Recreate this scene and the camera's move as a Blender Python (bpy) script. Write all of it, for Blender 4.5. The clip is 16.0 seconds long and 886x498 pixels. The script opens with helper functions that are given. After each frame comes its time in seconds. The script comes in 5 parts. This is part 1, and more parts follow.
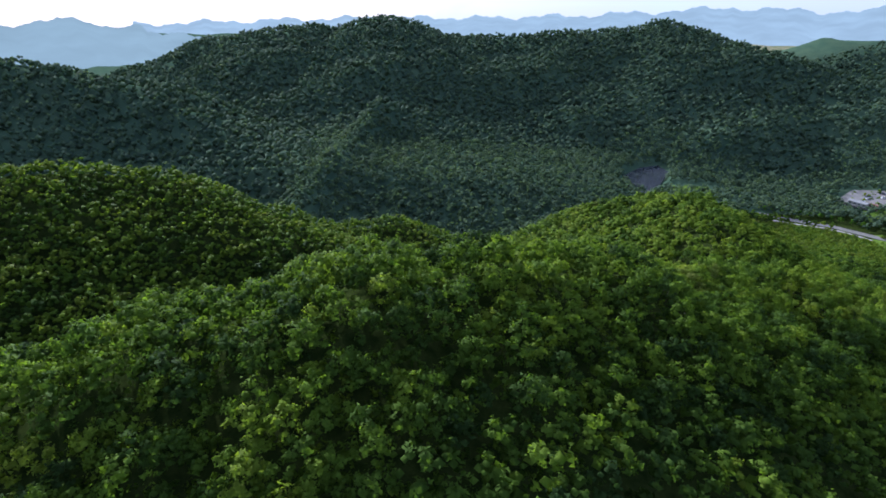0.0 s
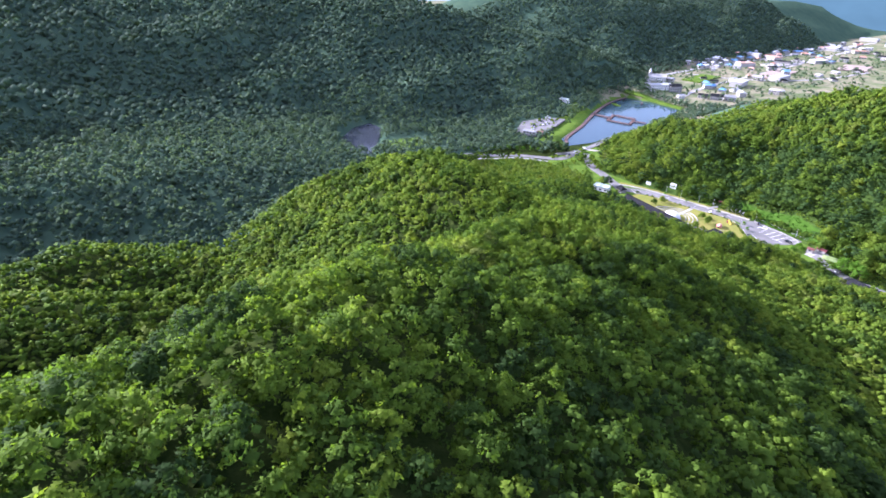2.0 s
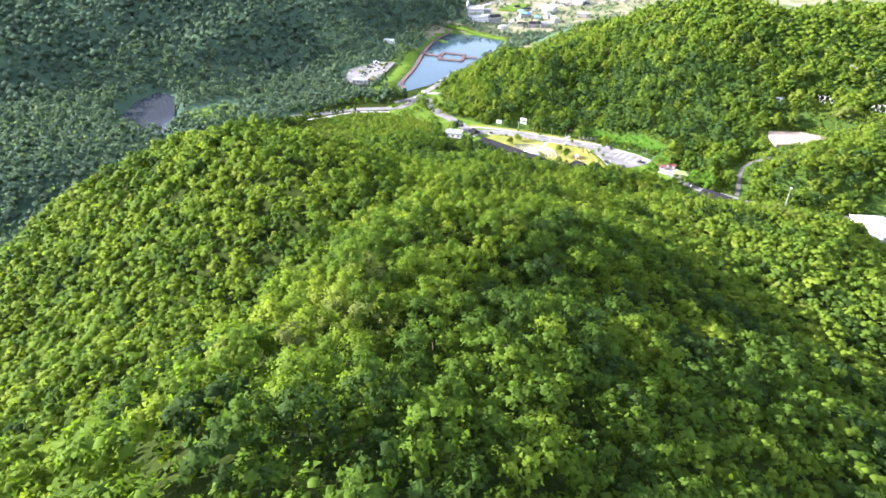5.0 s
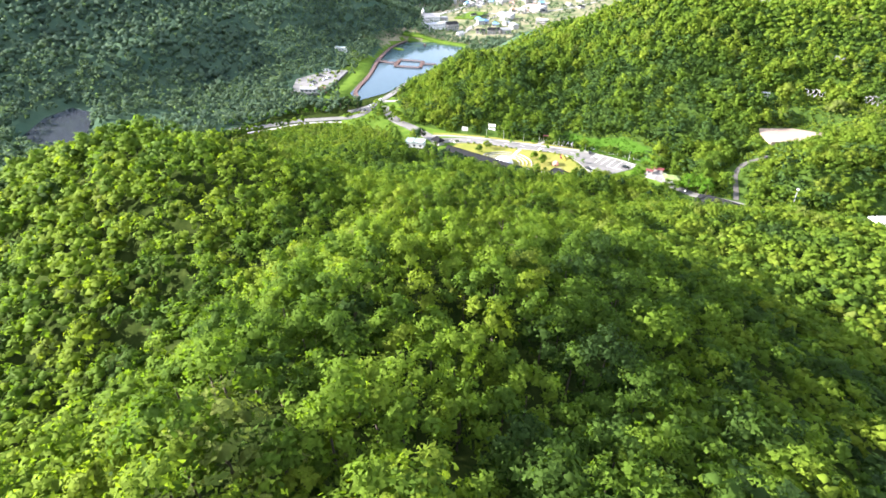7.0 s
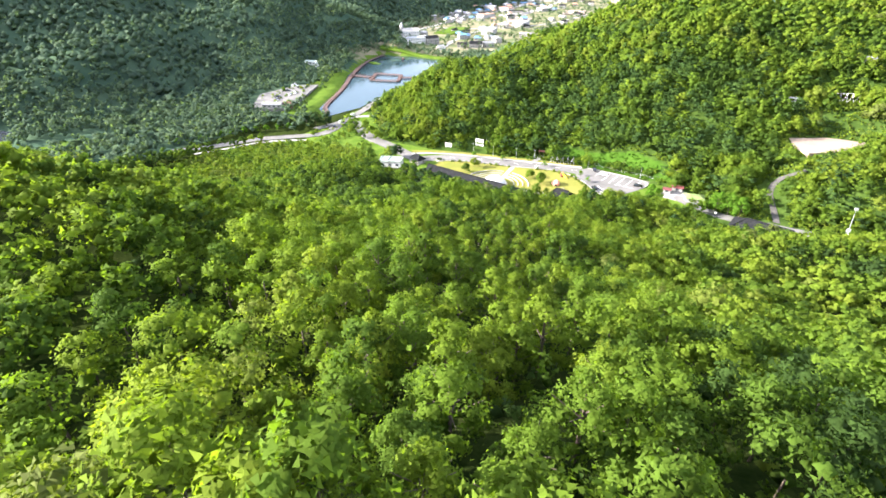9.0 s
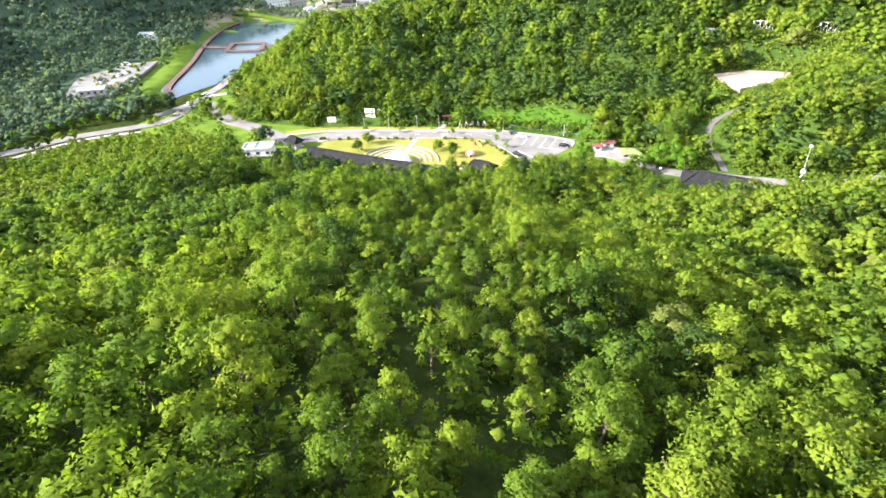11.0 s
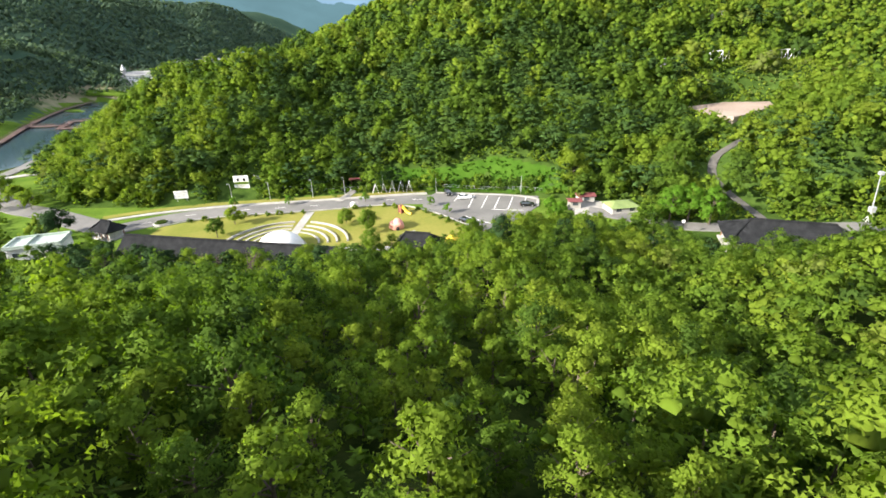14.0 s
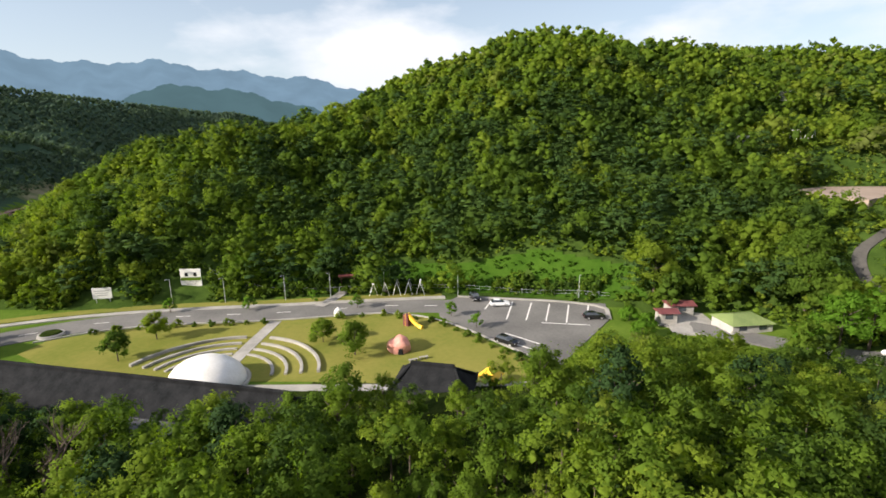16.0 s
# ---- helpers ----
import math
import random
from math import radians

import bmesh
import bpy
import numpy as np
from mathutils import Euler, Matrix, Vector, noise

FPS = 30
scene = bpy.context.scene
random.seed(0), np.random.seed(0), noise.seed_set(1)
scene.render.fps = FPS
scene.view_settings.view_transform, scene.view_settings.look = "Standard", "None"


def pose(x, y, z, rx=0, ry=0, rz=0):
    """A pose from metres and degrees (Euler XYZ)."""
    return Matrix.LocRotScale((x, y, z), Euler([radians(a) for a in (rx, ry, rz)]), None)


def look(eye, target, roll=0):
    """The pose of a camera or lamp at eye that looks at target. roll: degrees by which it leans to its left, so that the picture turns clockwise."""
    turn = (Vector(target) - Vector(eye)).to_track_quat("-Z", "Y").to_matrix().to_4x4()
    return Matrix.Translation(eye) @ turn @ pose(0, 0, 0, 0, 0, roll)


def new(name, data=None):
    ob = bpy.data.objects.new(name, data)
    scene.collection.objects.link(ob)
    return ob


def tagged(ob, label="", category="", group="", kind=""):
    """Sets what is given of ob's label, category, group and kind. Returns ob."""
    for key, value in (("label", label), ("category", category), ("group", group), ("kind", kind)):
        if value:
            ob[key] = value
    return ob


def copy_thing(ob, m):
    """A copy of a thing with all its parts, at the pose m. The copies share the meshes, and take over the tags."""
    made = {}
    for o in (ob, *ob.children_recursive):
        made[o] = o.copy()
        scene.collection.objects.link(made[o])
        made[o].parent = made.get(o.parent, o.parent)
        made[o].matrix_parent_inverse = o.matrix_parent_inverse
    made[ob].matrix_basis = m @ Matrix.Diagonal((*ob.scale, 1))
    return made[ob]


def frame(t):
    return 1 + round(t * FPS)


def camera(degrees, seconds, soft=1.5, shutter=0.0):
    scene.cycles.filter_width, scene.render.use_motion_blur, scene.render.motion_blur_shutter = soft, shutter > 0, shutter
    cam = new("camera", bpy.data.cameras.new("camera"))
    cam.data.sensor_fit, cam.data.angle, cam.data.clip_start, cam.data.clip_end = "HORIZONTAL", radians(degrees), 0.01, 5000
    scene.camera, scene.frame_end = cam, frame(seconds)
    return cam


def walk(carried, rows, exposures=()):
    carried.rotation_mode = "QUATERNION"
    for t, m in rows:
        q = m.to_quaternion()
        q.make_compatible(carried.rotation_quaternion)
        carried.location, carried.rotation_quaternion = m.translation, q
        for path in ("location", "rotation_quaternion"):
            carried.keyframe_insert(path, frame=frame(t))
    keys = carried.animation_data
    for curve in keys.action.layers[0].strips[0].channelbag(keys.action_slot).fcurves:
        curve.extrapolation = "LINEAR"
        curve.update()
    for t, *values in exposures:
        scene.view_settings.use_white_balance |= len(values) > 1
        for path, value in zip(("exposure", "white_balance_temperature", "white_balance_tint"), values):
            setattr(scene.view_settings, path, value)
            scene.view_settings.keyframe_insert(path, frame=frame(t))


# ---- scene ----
# ---- camera ----
cam = camera(84.3, 16.0, soft=1.7)
METRES, EYE, TILT, LEAN, TURN = 350.0, 166.0, -26.0, 0.0, 0.0
ROWS = [
    (0.0, 0.0, 0.0, 0.0, 0.0, 0.0, -0.0),
    (0.5, -0.0036, 0.0208, 0.0068, -9.31, -1.33, 3.84),
    (1.0, -0.0036, 0.0419, 0.0141, -17.56, -3.3, 7.52),
    (1.5, -0.0007, 0.0635, 0.0217, -24.76, -5.57, 10.55),
    (2.0, 0.0052, 0.0853, 0.0286, -31.34, -7.77, 13.19),
    (2.5, 0.0141, 0.1067, 0.0349, -37.18, -10.61, 15.48),
    (3.0, 0.0257, 0.1278, 0.04, -41.13, -13.42, 16.96),
    (3.5, 0.0393, 0.1485, 0.0433, -43.98, -15.41, 18.02),
    (4.0, 0.0545, 0.169, 0.0446, -46.79, -16.99, 19.03),
    (6.5, 0.154, 0.2705, 0.0258, -55.97, -19.94, 21.59),
    (7.0, 0.1786, 0.2907, 0.0195, -56.59, -19.23, 21.86),
    (7.5, 0.2046, 0.3107, 0.0134, -57.14, -18.29, 22.1),
    (8.0, 0.2325, 0.3307, 0.0076, -57.73, -17.51, 22.35),
    (10.5, 0.3846, 0.4242, -0.014, -66.59, -23.14, 24.99),
    (11.0, 0.4155, 0.4425, -0.0203, -73.21, -26.91, 26.13),
    (11.5, 0.4458, 0.4601, -0.0277, -79.03, -30.31, 26.96),
    (12.0, 0.476, 0.4768, -0.0369, -83.34, -31.54, 27.37),
    (12.5, 0.5066, 0.4922, -0.0472, -85.11, -29.02, 27.48),
    (13.0, 0.5373, 0.5059, -0.0575, -85.85, -27.33, 27.47),
    (13.5, 0.5682, 0.5186, -0.0687, -86.47, -26.02, 27.46),
    (14.0, 0.5989, 0.5303, -0.0802, -85.91, -22.94, 27.31),
    (14.5, 0.6304, 0.541, -0.0909, -85.28, -18.64, 27.11),
    (15.0, 0.6627, 0.5506, -0.0997, -84.72, -14.49, 26.92),
    (15.5, 0.695, 0.5586, -0.1061, -84.3, -12.08, 26.78),
    (16.0, 0.7269, 0.5654, -0.1102, -84.23, -10.03, 26.72),
]
EXPOSURES = [(0.0, 0.93, 5200, 21), (1.0, 1.53, 5200, 38), (1.5, 1.82, 5200, 38), (2.0, 1.96, 5250, 35), (3.5, 2.46, 5530, 29), (7.0, 2.49, 6070, 17), (11.0, 2.5, 6300, 18), (12.5, 2.43, 6340, 19), (14.5, 1.49, 6500, 10), (16.0, 0.91, 6650, 14)]
walk(cam, [(t, pose(0, 0, EYE, TILT, LEAN, TURN) @ pose(METRES * x, METRES * y, METRES * z, 90 + pitch, roll, yaw)) for t, x, y, z, yaw, pitch, roll in ROWS], EXPOSURES)

# ---- sky and sun ----
SUN_WAY = Vector((-0.43, 0.77, 0.405)).normalized()  # towards the sun
world = bpy.data.worlds.new("sky")
scene.world = world
world.use_nodes = True
wn, wl = world.node_tree.nodes, world.node_tree.links
sky = wn.new("ShaderNodeTexSky")
sky.sky_type = "NISHITA"
sky.sun_disc = False
sky.sun_elevation = math.asin(SUN_WAY.z)
sky.sun_rotation = math.atan2(SUN_WAY.x, SUN_WAY.y)
sky.dust_density = 0.6
# cumulus cloud over the whole dome
w_co = wn.new("ShaderNodeTexCoord")
w_map = wn.new("ShaderNodeMapping")
w_map.inputs["Scale"].default_value = (1.0, 1.0, 2.6)
w_noise = wn.new("ShaderNodeTexNoise")
w_noise.inputs["Scale"].default_value = 2.3
w_noise.inputs["Detail"].default_value = 7.0
w_noise.inputs["Roughness"].default_value = 0.52
w_ramp = wn.new("ShaderNodeValToRGB")
w_ramp.color_ramp.elements[0].position = 0.455
w_ramp.color_ramp.elements[1].position = 0.60
w_mix = wn.new("ShaderNodeMixRGB")
w_mix.inputs[2].default_value = (7.4, 7.5, 7.7, 1)
wl.new(w_co.outputs["Generated"], w_map.inputs["Vector"])
wl.new(w_map.outputs[0], w_noise.inputs["Vector"])
wl.new(w_noise.outputs[0], w_ramp.inputs[0])
wl.new(w_ramp.outputs[0], w_mix.inputs[0])
wl.new(sky.outputs[0], w_mix.inputs[1])
# pale haze low over the horizon, all round
w_sep = wn.new("ShaderNodeSeparateXYZ")
w_low = wn.new("ShaderNodeMapRange")
w_low.inputs[1].default_value, w_low.inputs[2].default_value = 0.0, 0.55
w_low.inputs[3].default_value, w_low.inputs[4].default_value = 0.75, 0.0
w_hz = wn.new("ShaderNodeMixRGB")
w_hz.inputs[2].default_value = (4.6, 5.3, 5.8, 1)
wl.new(w_co.outputs["Generated"], w_sep.inputs[0])
wl.new(w_sep.outputs["Z"], w_low.inputs[0])
wl.new(w_low.outputs[0], w_hz.inputs[0])
wl.new(w_mix.outputs[0], w_hz.inputs[1])
wl.new(w_hz.outputs[0], wn["Background"].inputs[0])
wn["Background"].inputs[1].default_value = 0.088
sun = new("sun", bpy.data.lights.new("sun", "SUN"))
sun.data.energy, sun.data.angle, sun.data.color = 5.0, radians(0.6), (1.0, 0.93, 0.80)
sun.matrix_world = look((0, 0, 400), Vector((0, 0, 400)) - SUN_WAY)

# ---- materials ----
def nodes_of(name):
    m = bpy.data.materials.new(name)
    m.use_nodes = True
    return m, m.node_tree.nodes, m.node_tree.links, m.node_tree.nodes["Principled BSDF"]


def surface(name, c1, c2, scale=0.5, rough=0.8, bump=0.3, fine=8.0, metal=0.0, vary=0.0, spec=0.3):
    """Two colours mixed by noise at two scales, with fine relief; vary: change from object to object."""
    m, n, l, b = nodes_of(name)
    co = n.new("ShaderNodeTexCoord")
    big = n.new("ShaderNodeTexNoise")
    big.inputs["Scale"].default_value, big.inputs["Detail"].default_value = scale, 6
    small = n.new("ShaderNodeTexNoise")
    small.inputs["Scale"].default_value, small.inputs["Detail"].default_value = scale * fine, 4
    add = n.new("ShaderNodeMath")
    add.operation = "MULTIPLY_ADD"
    add.inputs[1].default_value = 0.45
    ramp = n.new("ShaderNodeValToRGB")
    ramp.color_ramp.elements[0].position, ramp.color_ramp.elements[1].position = 0.52, 0.92
    ramp.color_ramp.elements[0].color, ramp.color_ramp.elements[1].color = (*c1, 1), (*c2, 1)
    l.new(co.outputs["Object"], big.inputs["Vector"])
    l.new(co.outputs["Object"], small.inputs["Vector"])
    l.new(small.outputs[0], add.inputs[0])
    l.new(big.outputs[0], add.inputs[2])
    l.new(add.outputs[0], ramp.inputs[0])
    out = ramp.outputs[0]
    if vary:
        info = n.new("ShaderNodeObjectInfo")
        hsv = n.new("ShaderNodeHueSaturation")
        rng = n.new("ShaderNodeMapRange")
        rng.inputs[3].default_value, rng.inputs[4].default_value = 1 - vary, 1 + vary
        l.new(info.outputs["Random"], rng.inputs[0])
        l.new(rng.outputs[0], hsv.inputs["Value"])
        l.new(out, hsv.inputs["Color"])
        out = hsv.outputs[0]
    l.new(out, b.inputs["Base Color"])
    b.inputs["Roughness"].default_value, b.inputs["Metallic"].default_value = rough, metal
    b.inputs["Specular IOR Level"].default_value = spec
    if bump:
        bp = n.new("ShaderNodeBump")
        bp.inputs["Strength"].default_value, bp.inputs["Distance"].default_value = bump, 0.05
        l.new(small.outputs[0], bp.inputs["Height"])
        l.new(bp.outputs[0], b.inputs["Normal"])
    return m


def foliage(name, colours, glow=0.46, by_object=False, rough=0.7, shades=(0.78, 1.26)):
    """Leaves: a colour for each tree, a shade for each leaf clump, light coming through."""
    m, n, l, b = nodes_of(name)
    if by_object:
        own = n.new("ShaderNodeMapRange")
        own.inputs[3].default_value, own.inputs[4].default_value = 0.16, 0.76
        l.new(n.new("ShaderNodeObjectInfo").outputs["Random"], own.inputs[0])
        src = own.outputs[0]
    else:
        at = n.new("ShaderNodeAttribute")
        at.attribute_name = "tint"
        src = at.outputs["Fac"]
    ramp = n.new("ShaderNodeValToRGB")
    while len(ramp.color_ramp.elements) < len(colours):
        ramp.color_ramp.elements.new(0.5)
    for i, c in enumerate(colours):
        ramp.color_ramp.elements[i].position = i / (len(colours) - 1)
        ramp.color_ramp.elements[i].color = (*c, 1)
    geo = n.new("ShaderNodeNewGeometry")
    rng = n.new("ShaderNodeMapRange")
    rng.inputs[3].default_value, rng.inputs[4].default_value = shades
    hsv = n.new("ShaderNodeHueSaturation")
    l.new(src, ramp.inputs[0])
    l.new(geo.outputs["Random Per Island"], rng.inputs[0])
    l.new(rng.outputs[0], hsv.inputs["Value"])
    l.new(ramp.outputs[0], hsv.inputs["Color"])
    l.new(hsv.outputs[0], b.inputs["Base Color"])
    b.inputs["Roughness"].default_value = rough
    b.inputs["Specular IOR Level"].default_value = 0.04
    tr = n.new("ShaderNodeBsdfTranslucent")
    lit = n.new("ShaderNodeMixRGB")
    lit.blend_type = "MULTIPLY"
    lit.inputs[0].default_value = 1.0
    lit.inputs[2].default_value = (1.5, 1.6, 0.52, 1)
    l.new(hsv.outputs[0], lit.inputs[1])
    l.new(lit.outputs[0], tr.inputs["Color"])
    mix = n.new("ShaderNodeMixShader")
    mix.inputs[0].default_value = glow
    l.new(b.outputs[0], mix.inputs[1])
    l.new(tr.outputs[0], mix.inputs[2])
    l.new(mix.outputs[0], n["Material Output"].inputs["Surface"])
    return m


GREENS = [(0.032, 0.060, 0.016), (0.060, 0.106, 0.016), (0.089, 0.146, 0.017), (0.122, 0.180, 0.019), (0.142, 0.190, 0.021), (0.114, 0.142, 0.036)]
M_leaf = foliage("leaves_oak_wood", GREENS)
M_leaf_fine = foliage("leaves_oak_canopy", GREENS, shades=(0.88, 1.14))
M_leaf_tree = foliage("leaves_of_tree", GREENS, by_object=True)
# far leaves: distance haze painted in as a paler, bluer green
M_leaf_hazed = foliage("leaves_far_wood_hazed", [(0.068, 0.108, 0.080), (0.086, 0.130, 0.088), (0.106, 0.150, 0.092)], glow=0.5, rough=0.85, shades=(0.9, 1.12))
M_leaf_bright = foliage("leaves_bright", [(0.088, 0.18, 0.018), (0.115, 0.205, 0.022), (0.14, 0.215, 0.03)])
M_leaf_pine = foliage("needles", [(0.024, 0.050, 0.016), (0.036, 0.070, 0.018), (0.050, 0.088, 0.020)], glow=0.15, shades=(0.85, 1.18))
M_leaf_grass = foliage("rank_grass_blades", [(0.038, 0.096, 0.009), (0.052, 0.114, 0.011), (0.070, 0.130, 0.014)], shades=(0.88, 1.14))
M_field = surface("village_fields", (0.07, 0.11, 0.035), (0.24, 0.21, 0.14), 0.035, 0.95, 0.2, 5, spec=0.02)
M_plaster = surface("pale_plaster", (0.27, 0.262, 0.25), (0.40, 0.385, 0.36), 0.5, 0.8, 0.1, vary=0.15)
M_roof_blue = surface("blue_roof_sheet", (0.08, 0.19, 0.34), (0.14, 0.28, 0.45), 0.5, 0.5, 0.1, vary=0.2)
M_roof_orange = surface("orange_roof_tile", (0.34, 0.17, 0.11), (0.46, 0.25, 0.17), 0.5, 0.7, 0.2, vary=0.2)
M_roof_grey = surface("grey_roof_sheet", (0.22, 0.23, 0.24), (0.38, 0.38, 0.38), 0.4, 0.6, 0.1, vary=0.3)

M_track = surface("worn_dark_lane", (0.055, 0.052, 0.048), (0.10, 0.094, 0.086), 0.2, 0.9, 0.2, 12)
# leaf litter, its colour darkened to carry the shade between the trees
M_soil = surface("forest_floor_gap_shade", (0.012, 0.022, 0.005), (0.036, 0.050, 0.012), 0.5, 1.0, 0.9, 6, spec=0.0)
# floor under the far wood, its colour hazed to match those leaves
M_floor_hazed = surface("leafy_floor_hazed", (0.040, 0.074, 0.048), (0.062, 0.098, 0.058), 0.05, 0.95, 0.3, 9, spec=0.0)
M_under = surface("leafy_undergrowth", (0.026, 0.050, 0.010), (0.055, 0.092, 0.018), 0.25, 0.95, 0.6, 9, spec=0.0)
M_grass = surface("grass", (0.055, 0.105, 0.012), (0.10, 0.155, 0.022), 0.12, 0.9, 0.6, 14, spec=0.02)
M_bank = surface("rank_grass", (0.032, 0.078, 0.008), (0.050, 0.104, 0.012), 0.25, 0.9, 0.8, 12, spec=0.02)
M_lawn = surface("dry_lawn", (0.142, 0.158, 0.032), (0.215, 0.200, 0.052), 0.10, 0.9, 0.5, 12, spec=0.02)
M_asphalt = surface("grey_asphalt", (0.106, 0.103, 0.098), (0.172, 0.166, 0.156), 0.10, 0.9, 0.2, 20)
M_concrete = surface("pale_concrete", (0.24, 0.23, 0.21), (0.37, 0.352, 0.325), 0.3, 0.85, 0.2, 10)
M_dirt = surface("pale_dirt", (0.22, 0.165, 0.13), (0.335, 0.265, 0.215), 0.08, 0.95, 0.4, 15)
M_white = surface("white_paint", (0.62, 0.61, 0.58), (0.74, 0.73, 0.71), 0.4, 0.5, 0.05)
M_tile = surface("dark_roof_tile", (0.011, 0.012, 0.013), (0.025, 0.026, 0.028), 0.6, 0.9, 0.2, 6, spec=0.03)
M_bark = surface("bark", (0.06, 0.048, 0.036), (0.13, 0.10, 0.075), 2.0, 0.9, 0.6)
M_wood_red = surface("red_brown_boards", (0.13, 0.065, 0.045), (0.21, 0.11, 0.075), 0.8, 0.7, 0.2)
M_deck = surface("brown_deck_boards", (0.085, 0.052, 0.044), (0.14, 0.085, 0.07), 0.8, 0.75, 0.2)
M_roof_dull = surface("dull_roof_felt", (0.075, 0.078, 0.082), (0.12, 0.122, 0.126), 0.3, 0.9, 0.2, 8, spec=0.05)
M_red = surface("red_roof_sheet", (0.12, 0.036, 0.038), (0.18, 0.062, 0.06), 0.5, 0.5, 0.1)
M_green_roof = surface("green_roof_sheet", (0.13, 0.18, 0.06), (0.20, 0.25, 0.09), 0.4, 0.5, 0.1)
M_mint = surface("mint_roof_sheet", (0.27, 0.33, 0.28), (0.40, 0.45, 0.40), 0.4, 0.5, 0.1)
M_steel = surface("galvanised_steel", (0.45, 0.46, 0.47), (0.62, 0.63, 0.64), 1.0, 0.4, 0.05, metal=0.6)
M_glass = surface("window_glass", (0.03, 0.04, 0.05), (0.05, 0.06, 0.07), 0.3, 0.08, 0.0, spec=0.8)
M_paint_black = surface("black_car_paint", (0.008, 0.008, 0.010), (0.015, 0.015, 0.018), 0.6, 0.15, 0.0, spec=0.7)
M_paint_white = surface("white_car_paint", (0.70, 0.71, 0.72), (0.78, 0.79, 0.80), 0.6, 0.2, 0.0, spec=0.6)
M_rubber = surface("black_rubber", (0.012, 0.012, 0.012), (0.022, 0.022, 0.022), 2.0, 0.8, 0.1)
M_yellow = surface("yellow_paint", (0.75, 0.42, 0.02), (0.85, 0.55, 0.05), 0.8, 0.45, 0.05)
M_pink = surface("pink_clay", (0.52, 0.22, 0.18), (0.66, 0.34, 0.27), 0.6, 0.7, 0.3)
M_rock = surface("weathered_rock", (0.15, 0.145, 0.125), (0.27, 0.26, 0.235), 0.5, 0.9, 0.7, 6)


def water(name, colour, scale):
    m, n, l, b = nodes_of(name)
    b.inputs["Base Color"].default_value = (*colour, 1)
    b.inputs["Roughness"].default_value = 0.08
    b.inputs["IOR"].default_value = 1.33
    co = n.new("ShaderNodeTexCoord")
    wv = n.new("ShaderNodeTexNoise")
    wv.inputs["Scale"].default_value, wv.inputs["Detail"].default_value = scale, 5
    bp = n.new("ShaderNodeBump")
    bp.inputs["Strength"].default_value, bp.inputs["Distance"].default_value = 0.25, 0.08
    l.new(co.outputs["Object"], wv.inputs["Vector"])
    l.new(wv.outputs[0], bp.inputs["Height"])
    l.new(bp.outputs[0], b.inputs["Normal"])
    return m


M_water = water("lake_water", (0.030, 0.055, 0.068), 0.6)
M_pond = water("pond_water", (0.03, 0.035, 0.045), 0.8)

# ---- distance: mountains behind everything, their blue haze painted as a glow ----
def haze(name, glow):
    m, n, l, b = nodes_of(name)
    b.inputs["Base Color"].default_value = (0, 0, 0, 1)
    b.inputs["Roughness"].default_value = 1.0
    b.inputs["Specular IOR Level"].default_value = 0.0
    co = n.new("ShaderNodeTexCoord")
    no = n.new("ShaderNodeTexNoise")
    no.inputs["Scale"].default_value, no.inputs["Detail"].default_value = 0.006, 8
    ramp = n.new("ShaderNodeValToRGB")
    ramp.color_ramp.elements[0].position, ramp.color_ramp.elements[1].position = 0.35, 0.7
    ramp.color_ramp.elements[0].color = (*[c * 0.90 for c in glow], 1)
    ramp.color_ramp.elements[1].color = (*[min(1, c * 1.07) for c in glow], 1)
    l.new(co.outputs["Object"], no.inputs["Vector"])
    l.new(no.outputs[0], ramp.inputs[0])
    # the haze colour is emitted by the black slopes themselves
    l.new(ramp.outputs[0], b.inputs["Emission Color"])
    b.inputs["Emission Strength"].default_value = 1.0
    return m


def far_range(eye, dist, way, deep, material, label, seed):
    """A mountain range, dist metres from eye; way: (degrees from +x, rise over the eye) along its skyline."""
    r = np.random.RandomState(seed)
    az = np.arange(way[0][0], way[-1][0], 0.12)
    rise = np.interp(az, [w[0] for w in way], [w[1] for w in way])
    bumps = sum(np.sin(az * f + r.uniform(0, 6.28)) * a for f, a in ((0.9, 0.0030), (2.3, 0.0018), (5.1, 0.0008), (11.0, 0.0004), (23.0, 0.0002)))
    top = eye[2] + dist * (rise + bumps)
    rows = []
    for k in range(6):
        u = k / 5
        d = dist - deep * (1 - (1 - u) ** 1.5) + (np.sin(az * 0.9 + k) + np.sin(az * 2.1 + 2 * k)) * deep * 0.03 * (k > 0)
        rows.append(np.stack([eye[0] + d * np.cos(np.radians(az)), eye[1] + d * np.sin(np.radians(az)), top * (1 - u) + (-30) * u], 1))
    v = np.concatenate(rows)
    n = len(az)
    f = [(k * n + i, k * n + i + 1, (k + 1) * n + i + 1, (k + 1) * n + i) for k in range(5) for i in range(n - 1)]
    ob = mesh_from("backdrop", v.tolist(), f, material, True)
    return tagged(ob, label, "mountains", kind="structure")


M_haze1 = haze("far_mountain_haze_glow", (0.112, 0.182, 0.245))
M_haze2 = haze("middle_hill_haze_glow", (0.052, 0.098, 0.112))
M_haze3 = haze("hazy_hill_glow", (0.185, 0.25, 0.255))
M_haze4 = haze("hazy_plain_glow", (0.23, 0.30, 0.32))
# ---- the lie of the land ----
def part(name, bm, material, parent=None, label=""):
    """Links a bmesh as one mesh object, under a thing or a part."""
    me = bpy.data.meshes.new(name)
    bm.to_mesh(me)
    bm.free()
    me.materials.append(material)
    ob = new(name, me)
    if parent:
        ob.parent = parent
    return tagged(ob, label)


